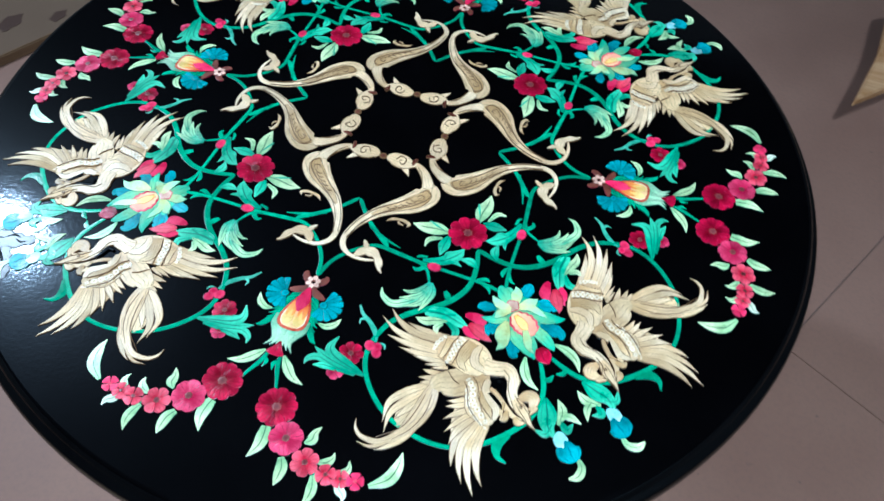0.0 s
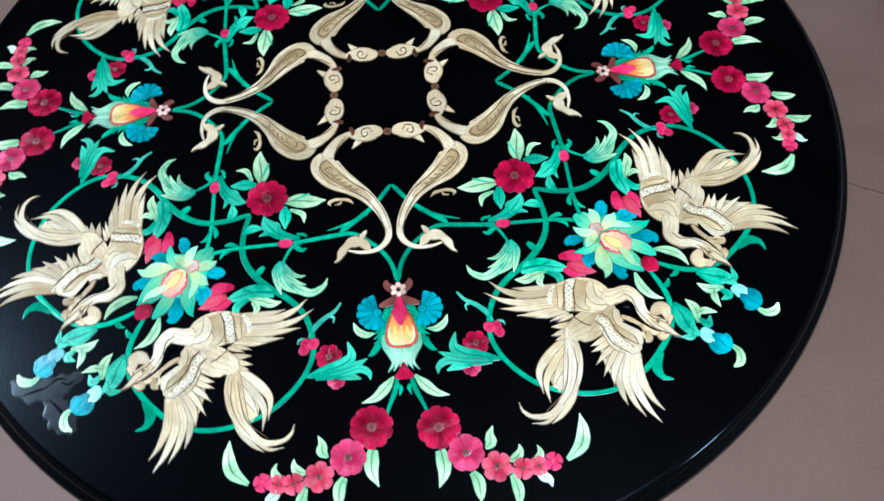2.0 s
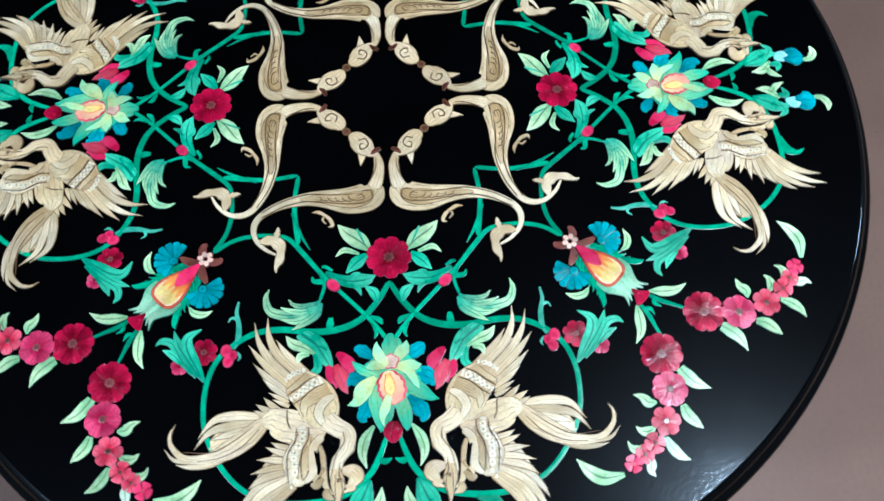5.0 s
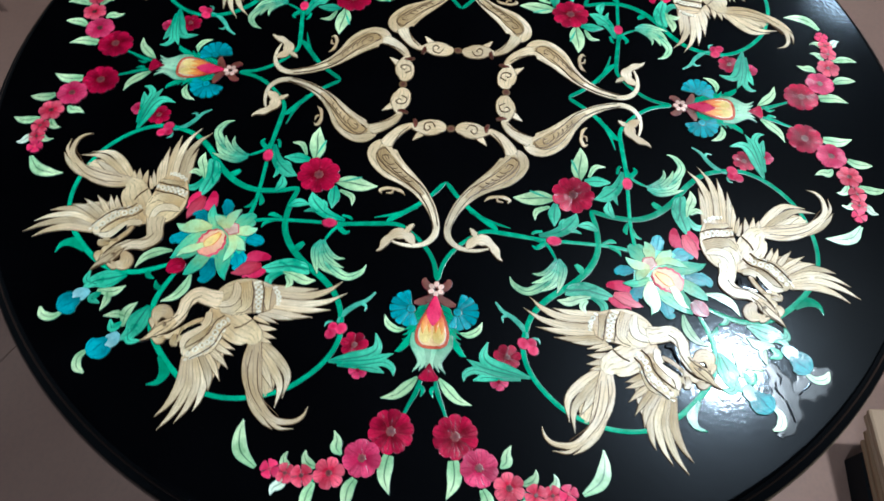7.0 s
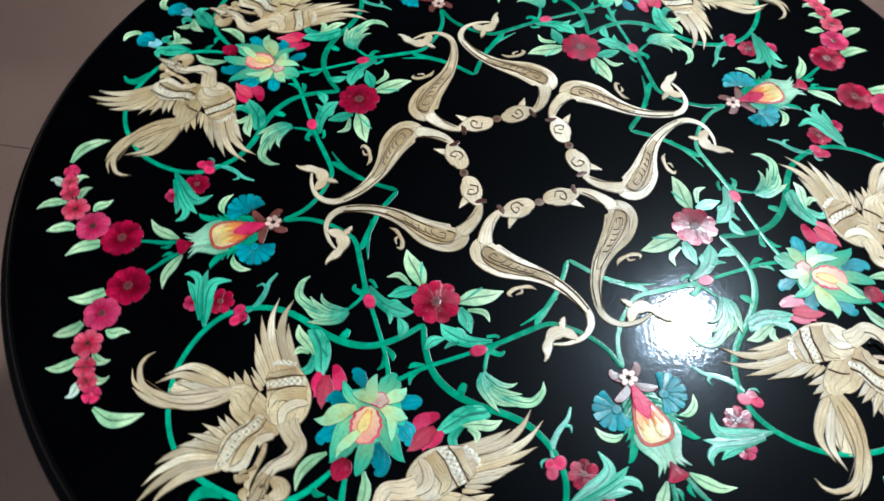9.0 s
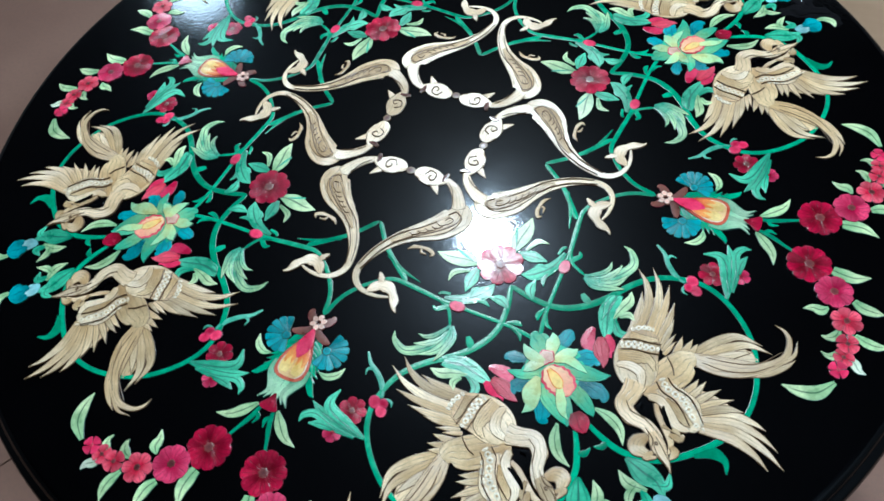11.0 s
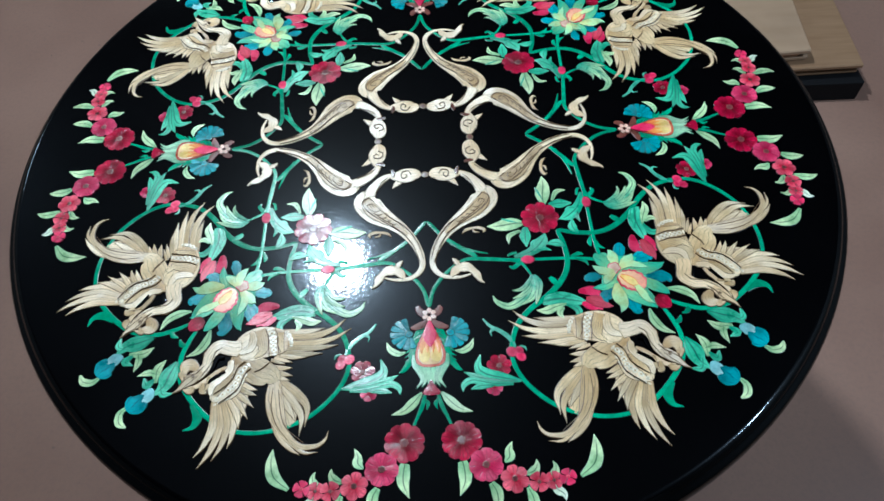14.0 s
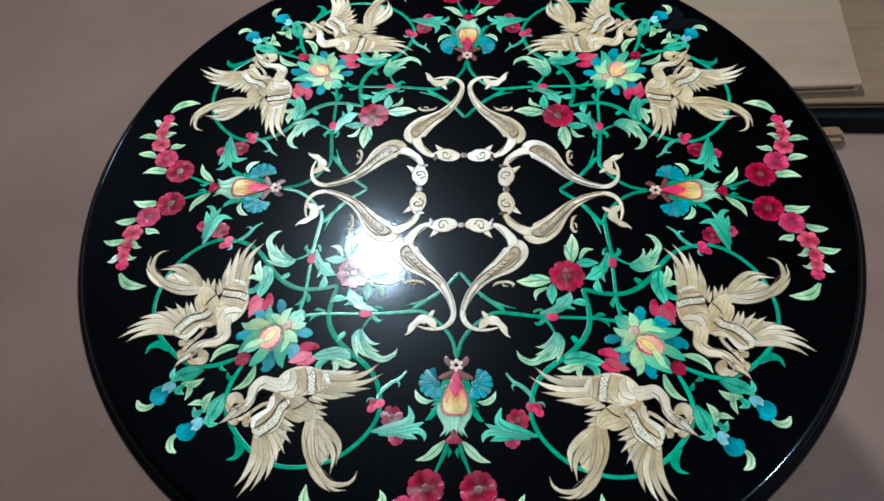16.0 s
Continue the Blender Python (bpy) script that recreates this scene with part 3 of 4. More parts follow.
pieces += strokes("pale_petal", [
    [(209, 210, 5.3), (194, 208, 12.7), (188, 207, 9.1), (183, 204, 0.7)],
    [(207, 214, 5.4), (199, 222, 11.2), (195, 227, 9.1), (190, 230, 0.7)],
    [(208, 214, 5.4), (203, 225, 9), (206, 237, 6.7), (209, 245, 0.7)],
    [(228, 207, 5.2), (243, 207, 16.4), (255, 210, 10.6), (264, 206, 0.6)],
    [(214, 207, 5.3), (220, 199, 10.5), (226, 195, 5.3), (227, 193, 0.7)],
    [(212, 207, 5.3), (211, 195, 11.1), (207, 188, 6.7), (203, 184, 0.7)],
    [(230, 227, 5.3), (242, 233, 9.5), (250, 237, 6.4), (255, 244, 0.6)],
], [PETAL_LIGHT, GREEN_LINE], Z4, 0.3)
pieces += strokes("flower_eye", [
    [(216, 211, 10.6), (221, 218, 23.8), (226, 227, 26.4), (232, 235, 18.1), (234, 238, 2.6)],
], [EYE, CORAL], Z5, 2.4, blunt=True, wave=0.06, lobes=5)
pieces += strokes("eye_heart", [
    [(218, 213, 4.5), (223, 220, 9.7), (228, 226, 9.6), (230, 230, 2.2)],
], [YELLOW, ORANGE], Z6, 1.0)
motif("lotus_flower", disc("flower_boss", 208, 207, 8.0, 9.0, 45, [PALE_PINK, CORAL], Z5, 1.2, 16, 0.2, 5), pieces, TURNS, "large green, blue and peach layered stone lotus flower")
motif("diamond_bud", stroke("diamond_bud", [(246.5, 246.5, 8), (251, 251, 17), (256, 256, 15), (260, 260, 4)], [CRIMSON, RED_LINE], Z4, 0.4, 4), places=TURNS, label="crimson diamond-shaped stone bud")

# the heart-shaped fruits on the axes
pieces = [
    ("fruit_rim", stroke("fruit_rim", [(262, 0, 3), (276, 0, 14), (290, 0, 26), (302, 0, 32), (312, 0, 29), (317, 0, 15)], [RUST, RED_LINE], Z4, 0.4, blunt=True)),
    ("fruit_flesh", stroke("fruit_flesh", [(276, 0, 8), (288, 0, 19), (301, 0, 26), (309, 0, 24), (314, 0, 15)], [PEACH, WHITE], Z5, 0.9, blunt=True)),
    ("fruit_tip", stroke("fruit_tip", [(263, 0, 2), (271, 0, 9), (280, 0, 14), (287, 0, 11), (294, 0, 2)], PINK, Z6 + 0.0004, 0)),
]
for s in (-1, 1):
    pieces.append(("fruit_flame", stroke("fruit_flame", [(281, 4 * s, 4), (289, 7 * s, 6), (296, 9 * s, 4.5), (302, 9 * s, 1)], ORANGE, Z6 + 0.0002, 0)))
    pieces.append(("fruit_flame", stroke("fruit_flame", [(284, 2 * s, 4), (292, 3 * s, 4.5), (301, 3 * s, 1)], ORANGE, Z6 + 0.0002, 0)))
    pieces.append(("fruit_seed", stroke("fruit_seed", [(293, 4 * s, 3), (299, 5.5 * s, 9.5), (306, 6 * s, 11), (311, 5.5 * s, 6)], YELLOW, Z6, 0)))
    pieces.append(("calyx_petal", stroke("calyx_petal", [(257, 3 * s, 3), (253, 8 * s, 8), (248, 11.5 * s, 7), (244, 11 * s, 3)], [BROWN, RED_LINE], Z3, 0.35)))
    pieces.append(("calyx_petal", stroke("calyx_petal", [(261, 3 * s, 3), (267, 8 * s, 8), (270, 15 * s, 7), (271, 20 * s, 3)], [BROWN, RED_LINE], Z3, 0.35)))
    for q in (1.0, 0.62, 0.22):
        y = q * s
        pieces.append(("skirt_petal", stroke("skirt_petal", [(302 + 9 * (1 - q), 17.5 * y, 4), (313, 16.5 * y, 7), (323, 11.5 * y, 6), (331, 9 * y, 5), (340 - 3 * (1 - q), 15 * y, 1.2)], [SKIRT, GREEN_LINE], Z3 + 0.0001 * q, 0.6)))
    for k, (x0, x1, y1, w) in enumerate(((270, 285, 21, 4), (274, 290, 24, 4), (278, 295, 26, 4), (282, 300, 27, 4), (286, 305, 27, 4), (290, 310, 27, 4), (294, 316, 28, 5), (299, 322, 33, 7))):
        pieces.append(("fan_leaf", stroke("fan_leaf", [(x0, 6 * s, 3), ((x0 + x1) / 2 - 2, (6 + y1) / 2 * s, w), (x1 - 3, (y1 - 5) * s, w * 0.8), (x1, y1 * s, 1)], [VINE, GREEN_LINE], Z1 + 0.00008 * k, 0.5)))
for i in range(6):
    a = math.tau * i / 6
    pieces.append(("calyx_floret", disc("calyx_floret", 255.5 + 5.2 * math.cos(a), 5.2 * math.sin(a), 3.8, 3.2, math.degrees(a), [PALE_PINK, BROWN], Z5, 0.4, 10)))
motif("heart_fruit", stroke("fruit_bud", [(331, 0, 2), (338, 0, 9), (345, 0, 19), (348, 0, 11)], [CRIMSON, RED_LINE], Z4, 0.4, blunt=True), pieces, TURNS, "orange heart-shaped stone fruit in a striped green calyx")
pieces = []
for i in range(8):
    a = radians(-68 + 24 * i)
    far = 21.5 - 0.25 * (i - 3.2) ** 2
    run = [(277 + math.sin(a) * far * q, 21 + math.cos(a) * far * q, w) for q, w in ((0.1, 2), (0.5, 5.0), (0.85, 7.4), (0.97, 6.6), (1.0, 3.5))]
    pieces.append(("blue_petal", stroke("blue_petal", run, [BLUE, GREEN_LINE], Z3 + 0.00008 * (i % 2), 0.4, 4)))
motif("blue_blossom", disc("blue_blossom", 278, 22, 4.5, 4.5, 0, [BLUE, GREEN_LINE], Z4, 0.4, 12), pieces, label="ribbed fan-shaped turquoise blue stone blossom")
motif("inlaid_leaf", stroke("leaf", [(299, 26, 2), (300, 34, 7), (295, 42, 7), (286, 46, 1)], [PALE, GREEN_LINE], Z2, 0.35), label="pale green stone leaf with dark rib")


# birds
def scales(runs, material, z, inside):
    """A row of small scallops along each run."""
    out = []
    for points in runs:
        run = glide(points, 2)
        for (x, y, w), q, q2 in zip(run, [run[0], *run], [*run[1:], run[-1]]):
            dx, dy = q2[0] - q[0], q2[1] - q[1]
            gap = math.hypot(dx, dy) * (0.25 if 0 < (q2[0] - q[0]) ** 2 and q is not run[0] and q2 is not run[-1] else 0.3)
            out.append(("scale", disc("scale", x, y, min(gap * 0.95, 3.4), w * 0.5, math.degrees(math.atan2(dy, dx)), [inside, material], z, 1.0, 12)))
    return out


pieces = []
pieces += strokes("under_wing", [
    [(281, 158, 34), (282, 144, 30), (283, 128, 22), (280, 112, 8)],
    [(330, 204, 34), (346, 205, 36), (362, 206, 28), (380, 210, 10)],
], [CREAM, LINE], Z1, 0.5, blunt=True)
pieces += strokes("under_tail", [
    [(326, 160, 20), (342, 152, 26), (358, 147, 24), (374, 142, 12)],
], [TAN, LINE], Z1, 0.5, blunt=True)
pieces += strokes("tail_feather", [
    [(322, 157, 6.7), (338, 138, 9.9), (354, 126, 7.1), (375, 127, 0.5)],
    [(328, 158, 6.7), (347, 141, 9.1), (364, 131, 6.5), (384, 132, 0.5)],
    [(335, 158, 6.7), (352, 146, 7.8), (369, 136, 0.5)],
    [(361, 160, 8.4), (382, 151, 8.8), (396, 140, 5), (403, 130, 0.5)],
    [(382, 147, 6.4), (400, 128, 4.3), (401, 112, 0.5)],
], [CREAM, LINE], Z2, 0.6)
pieces += strokes("tail_plume", [
    [(324, 161, 11.9), (342, 160, 18.2), (361, 156, 17.5), (380, 147, 10.4), (394, 132, 7.3), (395, 115, 5), (389, 106, 3.4), (380, 103, 0.5)],
], [CREAM, LINE], Z2 + 0.0003, 0.6)
pieces += strokes("tail_barb", [
    [(332, 162, 0.6), (352, 162, 1.0), (372, 155, 0.9), (388, 142, 0.5)],
    [(334, 156, 0.6), (354, 153, 1.0), (374, 146, 0.9), (391, 127, 0.5)],
], LINE, Z3 + 0.0003, 0)
pieces += strokes("thigh_feather", [
    [(309, 168, 7.8), (310, 153, 5.8), (310, 144, 0.5)],
    [(313, 165, 7.9), (317, 152, 5.8), (319, 143, 0.5)],
    [(318, 167, 8.4), (322, 153, 5.2), (324, 146, 0.5)],
], [TAN, LINE], Z2 + 0.0002, 0.5)
pieces += strokes("wing_feather", [
    [(267, 159, 5.9), (269, 135, 8.8), (265, 112, 0.5)],
    [(273, 156, 7.4), (274, 125, 8.8), (267, 104, 5.9), (255, 90, 0.5)],
    [(281, 155, 7.2), (283, 129, 9.4), (278, 103, 5.8), (267, 84, 0.5)],
    [(287, 156, 6.4), (288, 141, 8), (288, 117, 6.6), (286, 97, 0.5)],
    [(291, 160, 5.8), (295, 134, 7), (295, 113, 0.5)],
    [(295, 162, 5), (298, 144, 5.8), (299, 130, 0.5)],
    [(298, 164, 4.3), (301, 154, 5), (304, 144, 0.5)],
    [(300, 167, 4.3), (303, 159, 4.3), (306, 151, 0.5)],
], [CREAM, LINE], Z2, 0.6)
pieces += strokes("short_feather", [
    [(317, 196, 6.2), (322, 187, 6.2), (325, 179, 0.5)],
    [(324, 197, 6.2), (330, 187, 6.1), (333, 178, 0.5)],
    [(329, 199, 6.2), (335, 188, 6.1), (339, 178, 0.5)],
    [(334, 202, 6.2), (342, 191, 6.9), (352, 180, 0.5)],
    [(337, 205, 6.2), (350, 194, 6.7), (364, 185, 0.5)],
    [(341, 207, 6.1), (359, 196, 7.4), (374, 193, 0.5)],
], [CREAM, LINE], Z2, 0.6)
pieces += strokes("wing_feather", [
    [(343, 209, 6.9), (363, 199, 8), (381, 199, 5.8), (393, 202, 0.5)],
    [(344, 213, 6.7), (368, 205, 8.5), (389, 208, 5.8), (405, 216, 0.5)],
    [(345, 217, 6.7), (371, 212, 9.1), (394, 218, 6.4), (412, 229, 0.5)],
    [(344, 221, 6.7), (369, 219, 9.3), (388, 225, 5.8), (401, 234, 0.5)],
], [CREAM, LINE], Z2, 0.6)
pieces += strokes("wing_covert", [
    [(279, 150, 21.7), (279, 162, 32), (279, 179, 38), (284, 193, 35.3), (289, 204, 21.7)],
], [TAN, LINE], Z4, 0.6, blunt=True)
pieces += strokes("wing_covert", [
    [(307, 196, 15.7), (317, 203, 25.7), (329, 211, 30.8), (338, 219, 17.8), (344, 222, 7.6)],
], [CREAM, LINE], Z4, 0.6, blunt=True)
pieces += strokes("wing_band", [
    [(268, 159, 7.8), (278, 159, 8.1), (291, 156, 4.4)],
    [(264, 182, 11.6), (277, 178, 14), (290, 177, 9.1), (297, 185, 3.1)],
], [ENGRAVED, LINE], Z4 + 0.0002, 0.7, wave=0.07, lobes=5)
pieces += strokes("wing_band", [
    [(312, 206, 4.3), (323, 212, 8.6), (331, 218, 9.4), (338, 221, 5.1)],
], [ENGRAVED, LINE], Z4 + 0.0002, 0.7, wave=0.07, lobes=5)
pieces += strokes("wing_crescent", [
    [(265, 191, 5.3), (275, 188, 9), (286, 191, 9.4), (291, 203, 5.2)],
], [IVORY, LINE], Z5, 0.6, blunt=True)
pieces += strokes("wing_crescent", [
    [(298, 209, 6.7), (308, 209, 8.5), (317, 215, 8), (326, 225, 8.4), (337, 226, 4.5)],
], [IVORY, LINE], Z5, 0.6, blunt=True)
pieces += strokes("chin_plume", [
    [(306, 213, 4.2), (310, 221, 5.3), (318, 230, 6.2), (326, 241, 5.6), (327, 251, 2)],
], [TAN, LINE], Z4, 0.5)
pieces += strokes("wattle", [
    [(323, 235, 3.5), (331, 235, 7.7), (334, 231, 3)],
    [(327, 244, 4.3), (331, 248, 7.7), (329, 255, 2.1)],
    [(316, 230, 3.1), (327, 230, 4.8), (332, 233, 1.7)],
], [ENGRAVED, LINE], Z4 + 0.0002, 0.6)
pieces += strokes("crest", [
    [(280, 232, 1.8), (289, 237, 4.5), (298, 237, 1.6)],
    [(308, 242, 5.5), (302, 250, 13.8), (303, 256, 13.9), (313, 257, 5.5)],
    [(315, 254, 3.8), (311, 260, 6.6), (319, 257, 2.8)],
], [TAN, LINE], Z4, 0.7)
pieces += strokes("neck", [
    [(286, 200, 19.9), (284, 213, 16.8), (282, 224, 15.8), (291, 232, 12.9), (303, 234, 11.4), (314, 241, 10.8), (320, 250, 7.4)],
], [IVORY, LINE], Z5 + 0.0002, 0.5, blunt=True)
pieces += strokes("head", [
    [(310, 238, 7.9), (317, 247, 13.1), (323, 254, 9.2), (329, 260, 4.1), (333, 266, 0.5)],
], [CREAM, LINE], Z6 + 0.0002, 0.7)
pieces += strokes("neck_gap", [
    [(295, 217, 2.7), (295, 224, 4.9), (304, 227, 3.9), (311, 229, 1.8)],
    [(312, 213, 1.3), (315, 220, 3.9), (320, 227, 3.5), (324, 230, 1.3)],
], BLACK, Z6 + 0.0003, 0)
pieces += strokes("engraved_line", [
    [(283, 220, 0.5), (289, 227, 0.9), (302, 230, 0.9), (314, 237, 0.5)],
    [(314, 241, 0.5), (321, 248, 0.9), (328, 256, 0.5)],
    [(313, 246, 0.5), (318, 254, 0.9), (328, 261, 0.5)],
    [(304, 237, 0.5), (312, 244, 1.1), (313, 252, 0.5)],
    [(303, 168, 0.5), (310, 176, 0.9), (313, 183, 0.5)],
    [(263, 166, 0.5), (274, 162, 0.8), (284, 161, 0.8), (295, 159, 0.5)],
    [(264, 176, 0.5), (275, 172, 0.8), (285, 171, 0.8), (296, 169, 0.5)],
    [(309, 187, 0.5), (316, 193, 0.8), (329, 197, 0.8), (337, 204, 0.8), (346, 216, 0.5)],
    [(301, 194, 0.5), (308, 201, 0.8), (320, 205, 0.8), (328, 212, 0.8), (336, 222, 0.5)],
], LINE, Z6 + 0.0005, 0)
pieces.append(("eye", disc("eye", 315.5, 246.5, 1.9, 1.5, 40, [WHITE, LINE], Z6 + 0.0007, 0.8, 10)))
pieces += scales([
    [(264, 171, 6.9), (274, 167, 7.7), (284, 166, 6.7), (294, 164, 4.4)],
    [(305, 190, 5.7), (312, 197, 6.1), (325, 201, 6), (332, 208, 6), (341, 219, 4.2)],
], WHITE, Z5 + 0.0001, ENGRAVED)
pieces += scales([
    [(268, 153, 4.5), (277, 148, 5), (285, 147, 3.6)],
    [(316, 192, 3.5), (330, 198, 3.8), (341, 209, 3.3), (347, 220, 2.1)],
], WHITE, Z4 + 0.0004, ENGRAVED)
BODY = stroke("inlaid_bird", (
    [(292, 207, 16.8), (303, 194, 25.1), (313, 178, 30.1), (319, 165, 21.9), (326, 160, 10.8)],
)[0], [TAN, LINE], Z4 - 0.0001, 0.5, blunt=True)
motif("inlaid_bird", BODY, pieces, label="flying long-tailed cream stone bird with engraved feathers")

# swans round the middle
pieces = []
pieces += strokes("neck_and_head", [
    [(55.9, 40.3, 6.7), (64, 53, 11), (76.1, 63.1, 13), (88, 68.7, 15.8)],
        [(59.6, 5.1, 7.4), (57.8, 13.5, 19.3), (59.3, 26.7, 22.2), (59.2, 37.8, 11.8), (56.7, 42.9, 5.9)],
], [IVORY, LINE], Z3, 0.8, blunt=True)
pieces += strokes("wing_curl", [
    [(150, 41, 0.8), (145, 46, 4.3), (143, 54, 3.9), (143, 61, 4.7), (146, 67, 4.3), (150, 65, 1.1)],
    [(143, 54, 1.6), (148, 55, 3.1), (149, 61, 1.6)],
], [TAN, LINE], Z2, 0.6)
pieces += strokes("tail_plume", [
    [(207.2, 26.3, 4.5), (198, 34.1, 13), (197.1, 44.8, 11.6), (205.2, 53.6, 9), (214.6, 58.1, 5.7), (218.6, 62.4, 1.9)],
    [(194.5, 35.1, 6.5), (189, 32.4, 6.5), (184.1, 28.5, 2.6)],
], [IVORY, LINE], Z4, 0.7, wave=0.16, lobes=3)
pieces += strokes("beak", [
    [(62.6, 27.6, 10.3), (69.9, 33.8, 8.1), (78, 40.1, 1.5)],
], [IVORY, LINE], Z2, 0.8)
pieces += strokes("wing_panel", [
    [(90, 69, 4), (100, 70, 15), (112, 62, 19), (124, 49, 14), (136, 33, 8), (148, 22, 3)],
], [SCROLL, LINE], Z4, 0.5)
pieces += strokes("wing_scroll", [
    [(98, 62, 0.6), (92, 68, 1.1), (97, 75, 1.2), (108, 72, 1.1), (121, 59, 1.2), (134, 42, 1.0), (148, 25, 0.6)],
    [(106, 62, 0.6), (101, 65, 1.0), (103, 70, 1.0), (110, 66, 0.6)],
    [(110, 55, 0.6), (122, 43, 1.0), (138, 24, 1.0), (162, 10, 0.8), (184, 4, 0.5)],
    [(134, 40, 0.5), (148, 26, 0.8), (166, 15, 0.8), (188, 8, 0.5)],
], LINE, Z6, 0)
pieces += strokes("wing_hatch", [
    [(109, 66, 0.6), (113, 61, 1.2), (112, 56, 0.6)],
    [(114, 63, 0.6), (118, 57, 1.2), (117, 52, 0.6)],
    [(119, 58, 0.6), (123, 52, 1.2), (122, 47, 0.6)],
    [(124, 52, 0.6), (128, 46, 1.1), (127, 41, 0.6)],
    [(129, 45, 0.6), (133, 39, 1.0), (132, 35, 0.6)],
], LINE, Z6, 0)
pieces += strokes("neck_line", [
    [(61, 46, 0.5), (70, 54, 0.9), (84, 60, 0.5)],
], LINE, Z6, 0)
pieces += strokes("collar", [
    [(49, 41, 3.1), (55, 39, 5.6), (61, 39, 2.1)],
], [BROWN, LINE], Z5, 0.5)
pieces += strokes("eye_spiral", [
    [(58, 17, 0.9), (52, 21, 1.1), (54, 28, 1.3), (60, 29, 1.3), (64, 26, 1.1), (60, 22, 0.9), (58, 24, 0.6)],
], LINE, Z6 + 0.0002, 0)
SWAN = stroke("inlaid_swan", (
    [(80, 68.4, 11.5), (95.9, 71.5, 31.3), (114, 60.1, 30.8), (128.9, 41.4, 20.8), (142.7, 26.5, 15.1), (162.9, 13, 10.8), (184, 6, 7.9), (198, 8.2, 7.2), (207.4, 19.1, 5.8), (209.1, 35.3, 4.5), (205.3, 50, 2.6)],
)[0], [IVORY, LINE], Z2, 0.6, blunt=True)
motif("inlaid_swan", SWAN, pieces, label="slender ivory stone swan with a carved tan wing")


for m in TURNS:
    under("swan_joint", disc("swan_joint", 58.6, 0, 4.6, 5.2, 0, [BROWN, LINE], Z4, 1.2, 14), table, "brown stone joint between two heads", m)

# a rubbed, matt ornament near the rim, with dark scored lines
mark = under("rubbed_mark", stroke("rubbed_mark", [(304, 312, 9), (320, 320, 20), (340, 324, 26), (358, 322, 20), (372, 312, 6)], SATIN, 0.0003, 0, wave=0.16, lobes=5), table, "matt rubbed ornament with scored lines in the black marble")
under("rubbed_lobe", stroke("rubbed_lobe", [(330, 330, 16), (325, 343, 24), (316, 356, 26), (305, 368, 10)], SATIN, 0.0002, 0, wave=0.14, lobes=4), mark)
for points in ([(320, 316, 1), (328, 315, 2.4), (336, 321, 1)], [(336, 322, 1), (347, 325, 2.6), (358, 328, 1)], [(312, 353, 1), (321, 346, 3), (332, 335, 1)], [(312, 318, 1), (317, 321, 2), (324, 319, 1)]):
    under("scored_line", stroke("scored_line", points, BLACK, 0.0006, 0, 4), mark)

# ---- things on the floor round the table ----
def prism(name, outline, low, high, material, bevel=0.003):
    """An upright-sided flat piece over an outline in metres."""
    bm = bmesh.new()
    face = bm.faces.new([bm.verts.new((x, y, low)) for x, y in outline])
    made = bmesh.ops.extrude_face_region(bm, geom=[face])["geom"]
    bmesh.ops.translate(bm, vec=(0, 0, high - low), verts=[g for g in made if isinstance(g, bmesh.types.BMVert)])
    bmesh.ops.recalc_face_normals(bm, faces=bm.faces)
    bmesh.ops.bevel(bm, geom=bm.edges[:], offset=bevel, segments=1, affect="EDGES")
    return finish(name, bm, material)


def slab_stack():
    """Buff boards stacked on a low platform with a plywood deck."""
    pallet = tagged(new("wooden_pallet"), "low pallet with a brown plywood deck under stacked boards, its shaded gap filled black", "pallet")
    # a solid black box takes the place of the shade under the deck
    under("deck_shade", prism("deck_shade", ((0.16, 0.80), (1.160, 0.785), (1.15, 1.46), (0.16, 1.46)), 0.0, 0.064, STEEL_AND_SHADE), pallet, "black box drawn for the shaded gap under the deck", pose(0, 0, 0))
    under("deck_board", prism("deck_board", ((0.14, 0.80), (1.147, 0.82), (1.165, 1.47), (0.14, 1.47)), 0.066, 0.078, WOOD), pallet)
    under("deck_board", prism("deck_board", ((0.13, 0.795), (1.150, 0.810), (1.172, 1.47), (0.13, 1.47)), 0.090, 0.103, WOOD), pallet)
    under("deck_spacer", prism("deck_spacer", ((0.18, 0.84), (1.10, 0.85), (1.11, 1.45), (0.18, 1.45)), 0.079, 0.089, OLD_WOOD), pallet)
    z = 0.1045
    for right, front, back, thick in ((1.005, 0.838, 1.02, 0.013), (0.975, 0.835, 1.00, 0.012), (1.000, 0.828, 1.036, 0.014)):
        me = prism("stacked_board", ((0.105, front - 0.045), (right, front), (right + 0.035, 1.42), (0.08, 1.42)), z, z + thick, CARD)
        tagged(new("stacked_board", me), "flat buff packing board lying in a stack", "board", "boards on the pallet")
        z += thick + 0.002
    block = tagged(new("wood_block", box_mesh("wood_block", 0.10, 0.05, 0.045, WOOD, 0.012)), "short worn wood block beside the pallet", "block")
    block.matrix_basis = pose(0.93, 0.755, 0.0225, 0, 0, 4)


slab_stack()


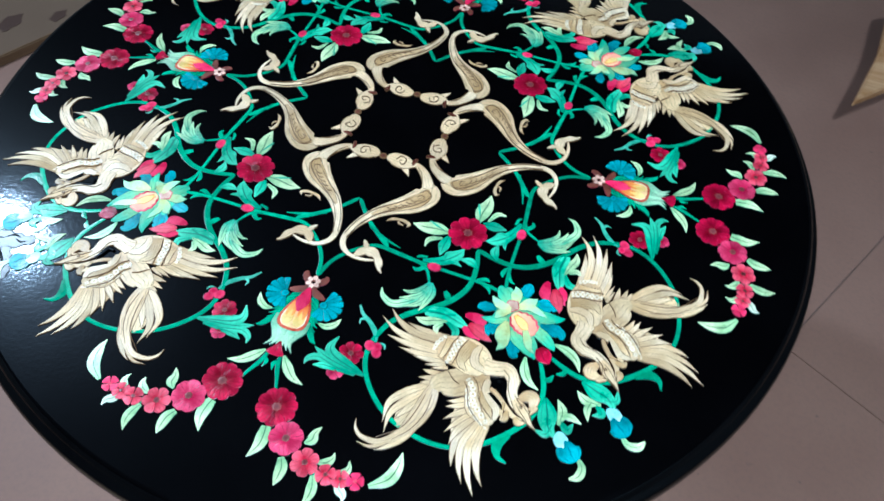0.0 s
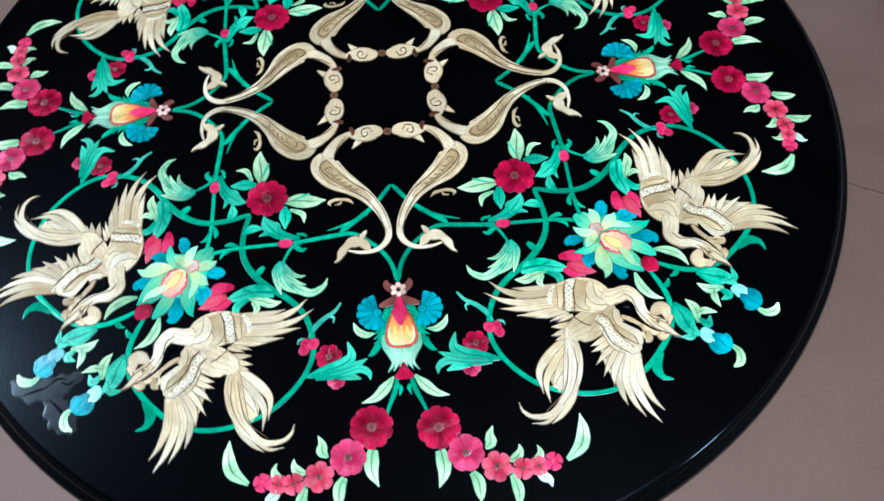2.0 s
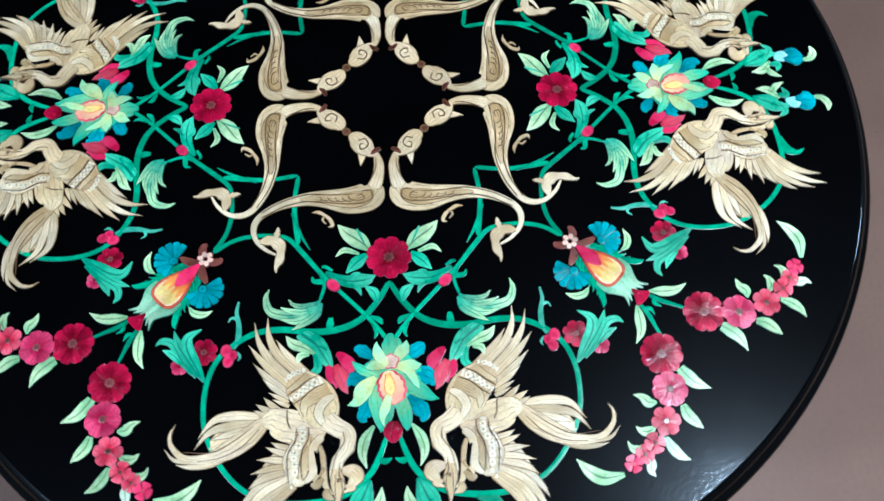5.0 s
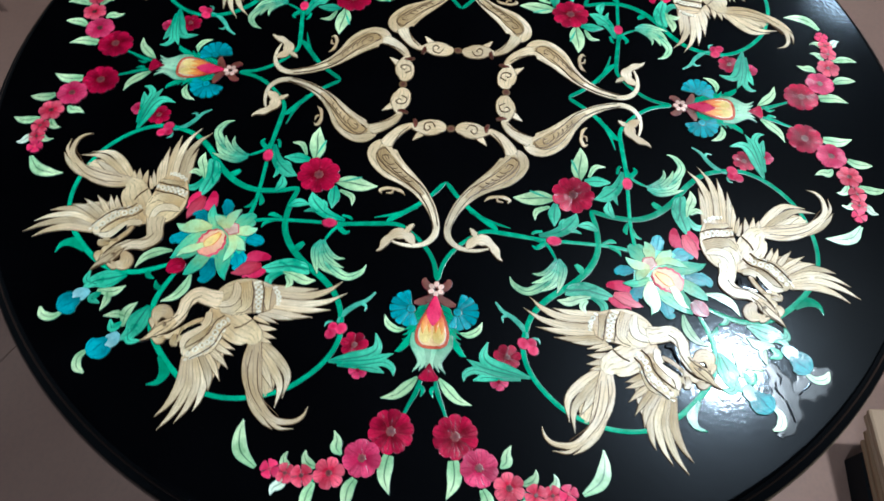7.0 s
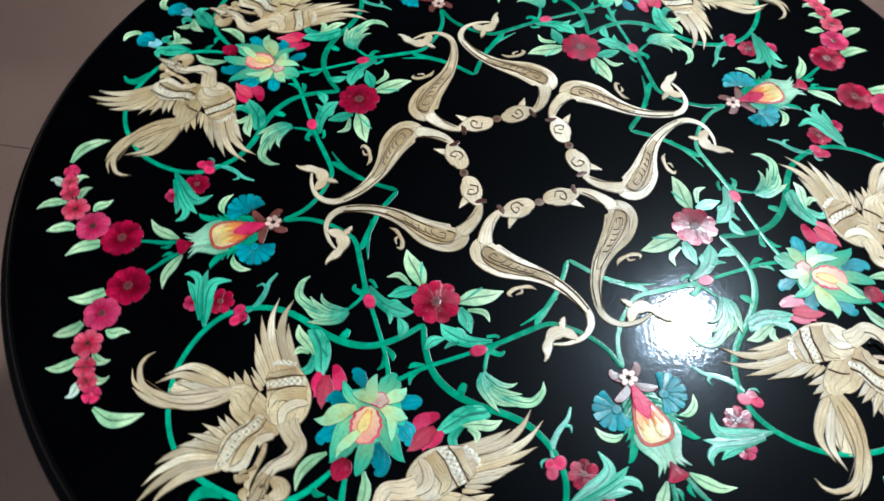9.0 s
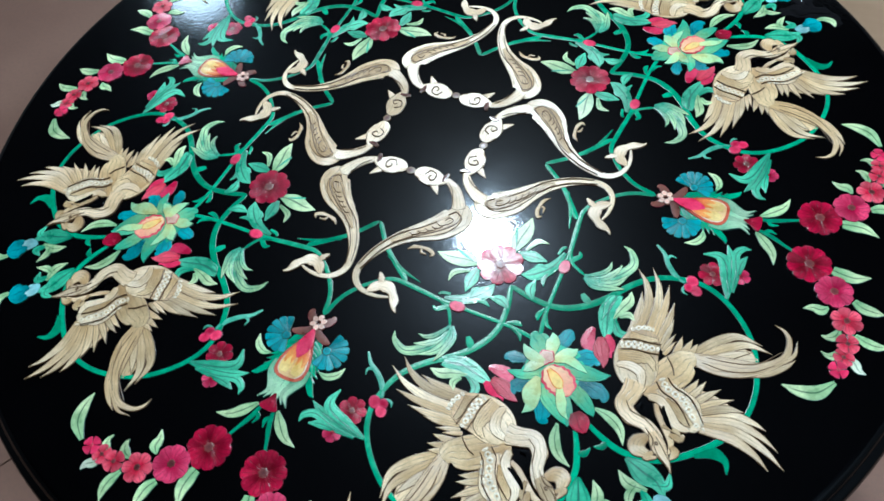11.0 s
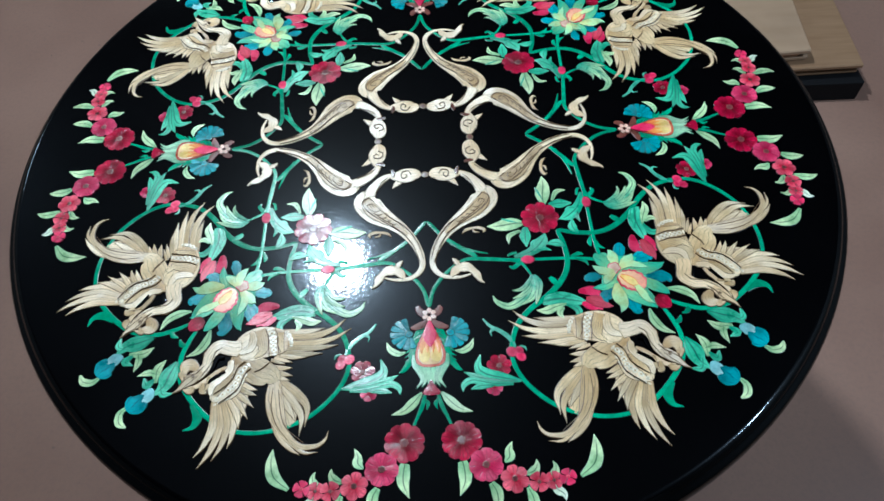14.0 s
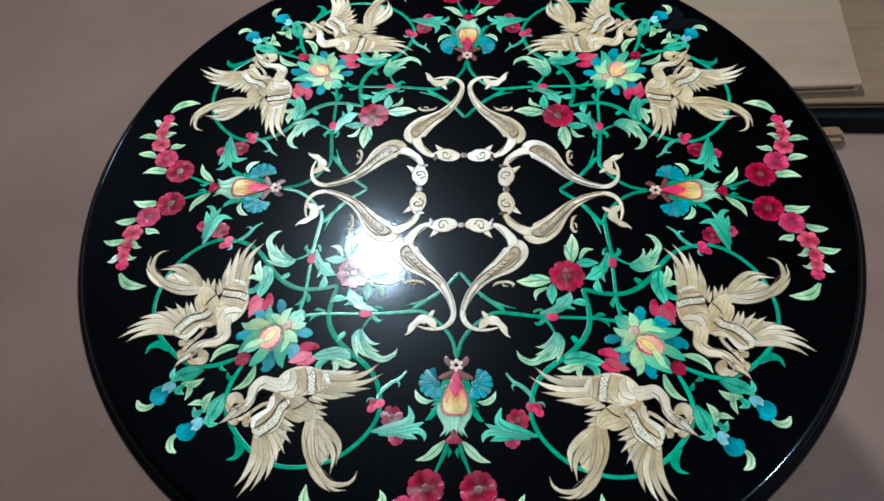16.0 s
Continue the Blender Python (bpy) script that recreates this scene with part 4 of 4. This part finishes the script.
def white_panel():
    """A pale inlaid panel in a brown frame, lying on the floor."""
    panel = tagged(new("inlaid_panel"), "dull brown stone panel with faint motifs lying on the floor", "panel")
    panel.matrix_basis = pose(1.605, -0.752, 0.0, 0, 0, 63.5)
    under("slab", box_mesh("slab", 0.86, 0.5, 0.024, MARBLE), panel, matrix=pose(0, 0, 0.012))
    under("frame_strip", box_mesh("frame_strip", 0.88, 0.011, 0.03, OLD_WOOD), panel, "dark brown wooden edge strip", pose(0, 0.2575, 0.015))
    for x, y, r in ((-0.22, 0.12, 0.045), (-0.10, 0.19, 0.034), (0.02, 0.13, 0.05), (0.13, 0.20, 0.036), (0.24, 0.15, 0.045), (0.34, 0.21, 0.034), (0.36, 0.09, 0.04)):
        me = disc("panel_motif", 0, 0, r * 1000, r * 620, 20, MOTIF, 0.0, 0, 16, 0.3, 5)
        under("panel_motif", me, panel, matrix=pose(x, y, 0.0255))


white_panel()


def low_stool():
    """A low stool whose flat tan top runs out into points."""
    stool = tagged(new("low_stool"), "low tan wooden stool with a pointed star-shaped top", "stool")
    outline = ((-0.821, -1.061), (-0.972, -1.222), (-1.000, -1.206), (-1.045, -1.222), (-1.10, -1.30), (-1.30, -1.36), (-1.20, -1.52), (-1.22, -1.75), (-1.02, -1.62), (-0.92, -1.55), (-0.885, -1.30))
    under("top_board", prism("top_board", outline, 0.170, 0.200, TAN_WOOD, 0.006), stool)
    under("pedestal", prism("pedestal", ((-1.00, -1.34), (-1.14, -1.38), (-1.15, -1.55), (-1.00, -1.50)), 0.0, 0.169, OLD_WOOD), stool)


low_stool()


# lamps on the ceiling
def ceiling_lamp(x, y, z):
    ob = tagged(new("ceiling_lamp"), "plain white ceiling lamp holder with a short cord", "lamp", "ceiling lamps")
    ob.location = (x, y, z)
    cord = lathe("cord", [(0.004, 0.14), (0.004, 2.86 - z)], STEEL_AND_SHADE, 10)
    under("cord", cord, ob)
    under("holder", lathe("holder", [(0.02, 0.085), (0.024, 0.10), (0.016, 0.13), (0.006, 0.14)], STEEL_AND_SHADE, 20), ob)


for spot in ((-0.432, 1.018, 2.60), (1.93, -0.53, 2.60), (-2.29, 1.74, 2.33)):
    ceiling_lamp(*spot)

# ---- floor slabs, laid askew to the room ----
along, across = Vector((0.47, 0.883)), Vector((0.883, -0.47))
SIDE = 3.4
for j in range(-3, 4):
    for i in range(-3, 3):
        shift = 1.2 if j % 2 == 0 else -0.49
        c = across * (shift + SIDE * (i + 0.5)) + along * (-0.72 + SIDE * (j + 0.5))
        bm = bmesh.new()
        bmesh.ops.create_cube(bm, size=1)
        bmesh.ops.scale(bm, vec=(SIDE - 0.0018, SIDE - 0.0018, 0.016), verts=bm.verts)
        bmesh.ops.transform(bm, matrix=pose(c.x, c.y, -0.008, 0, 0, math.degrees(math.atan2(along.y, along.x))), verts=bm.verts)
        for co, no in (((-3.4, 0, 0), (-1, 0, 0)), ((3.0, 0, 0), (1, 0, 0)), ((0, -3.2, 0), (0, -1, 0)), ((0, 3.2, 0), (0, 1, 0))):
            bmesh.ops.bisect_plane(bm, geom=[*bm.verts, *bm.edges, *bm.faces], plane_co=co, plane_no=no, clear_outer=True)
        if bm.faces:
            under("floor_tile", finish("floor_tile", bm, FLOOR), FLOOR_OB, matrix=FLOOR_OB.matrix_basis.inverted())
        else:
            bm.free()
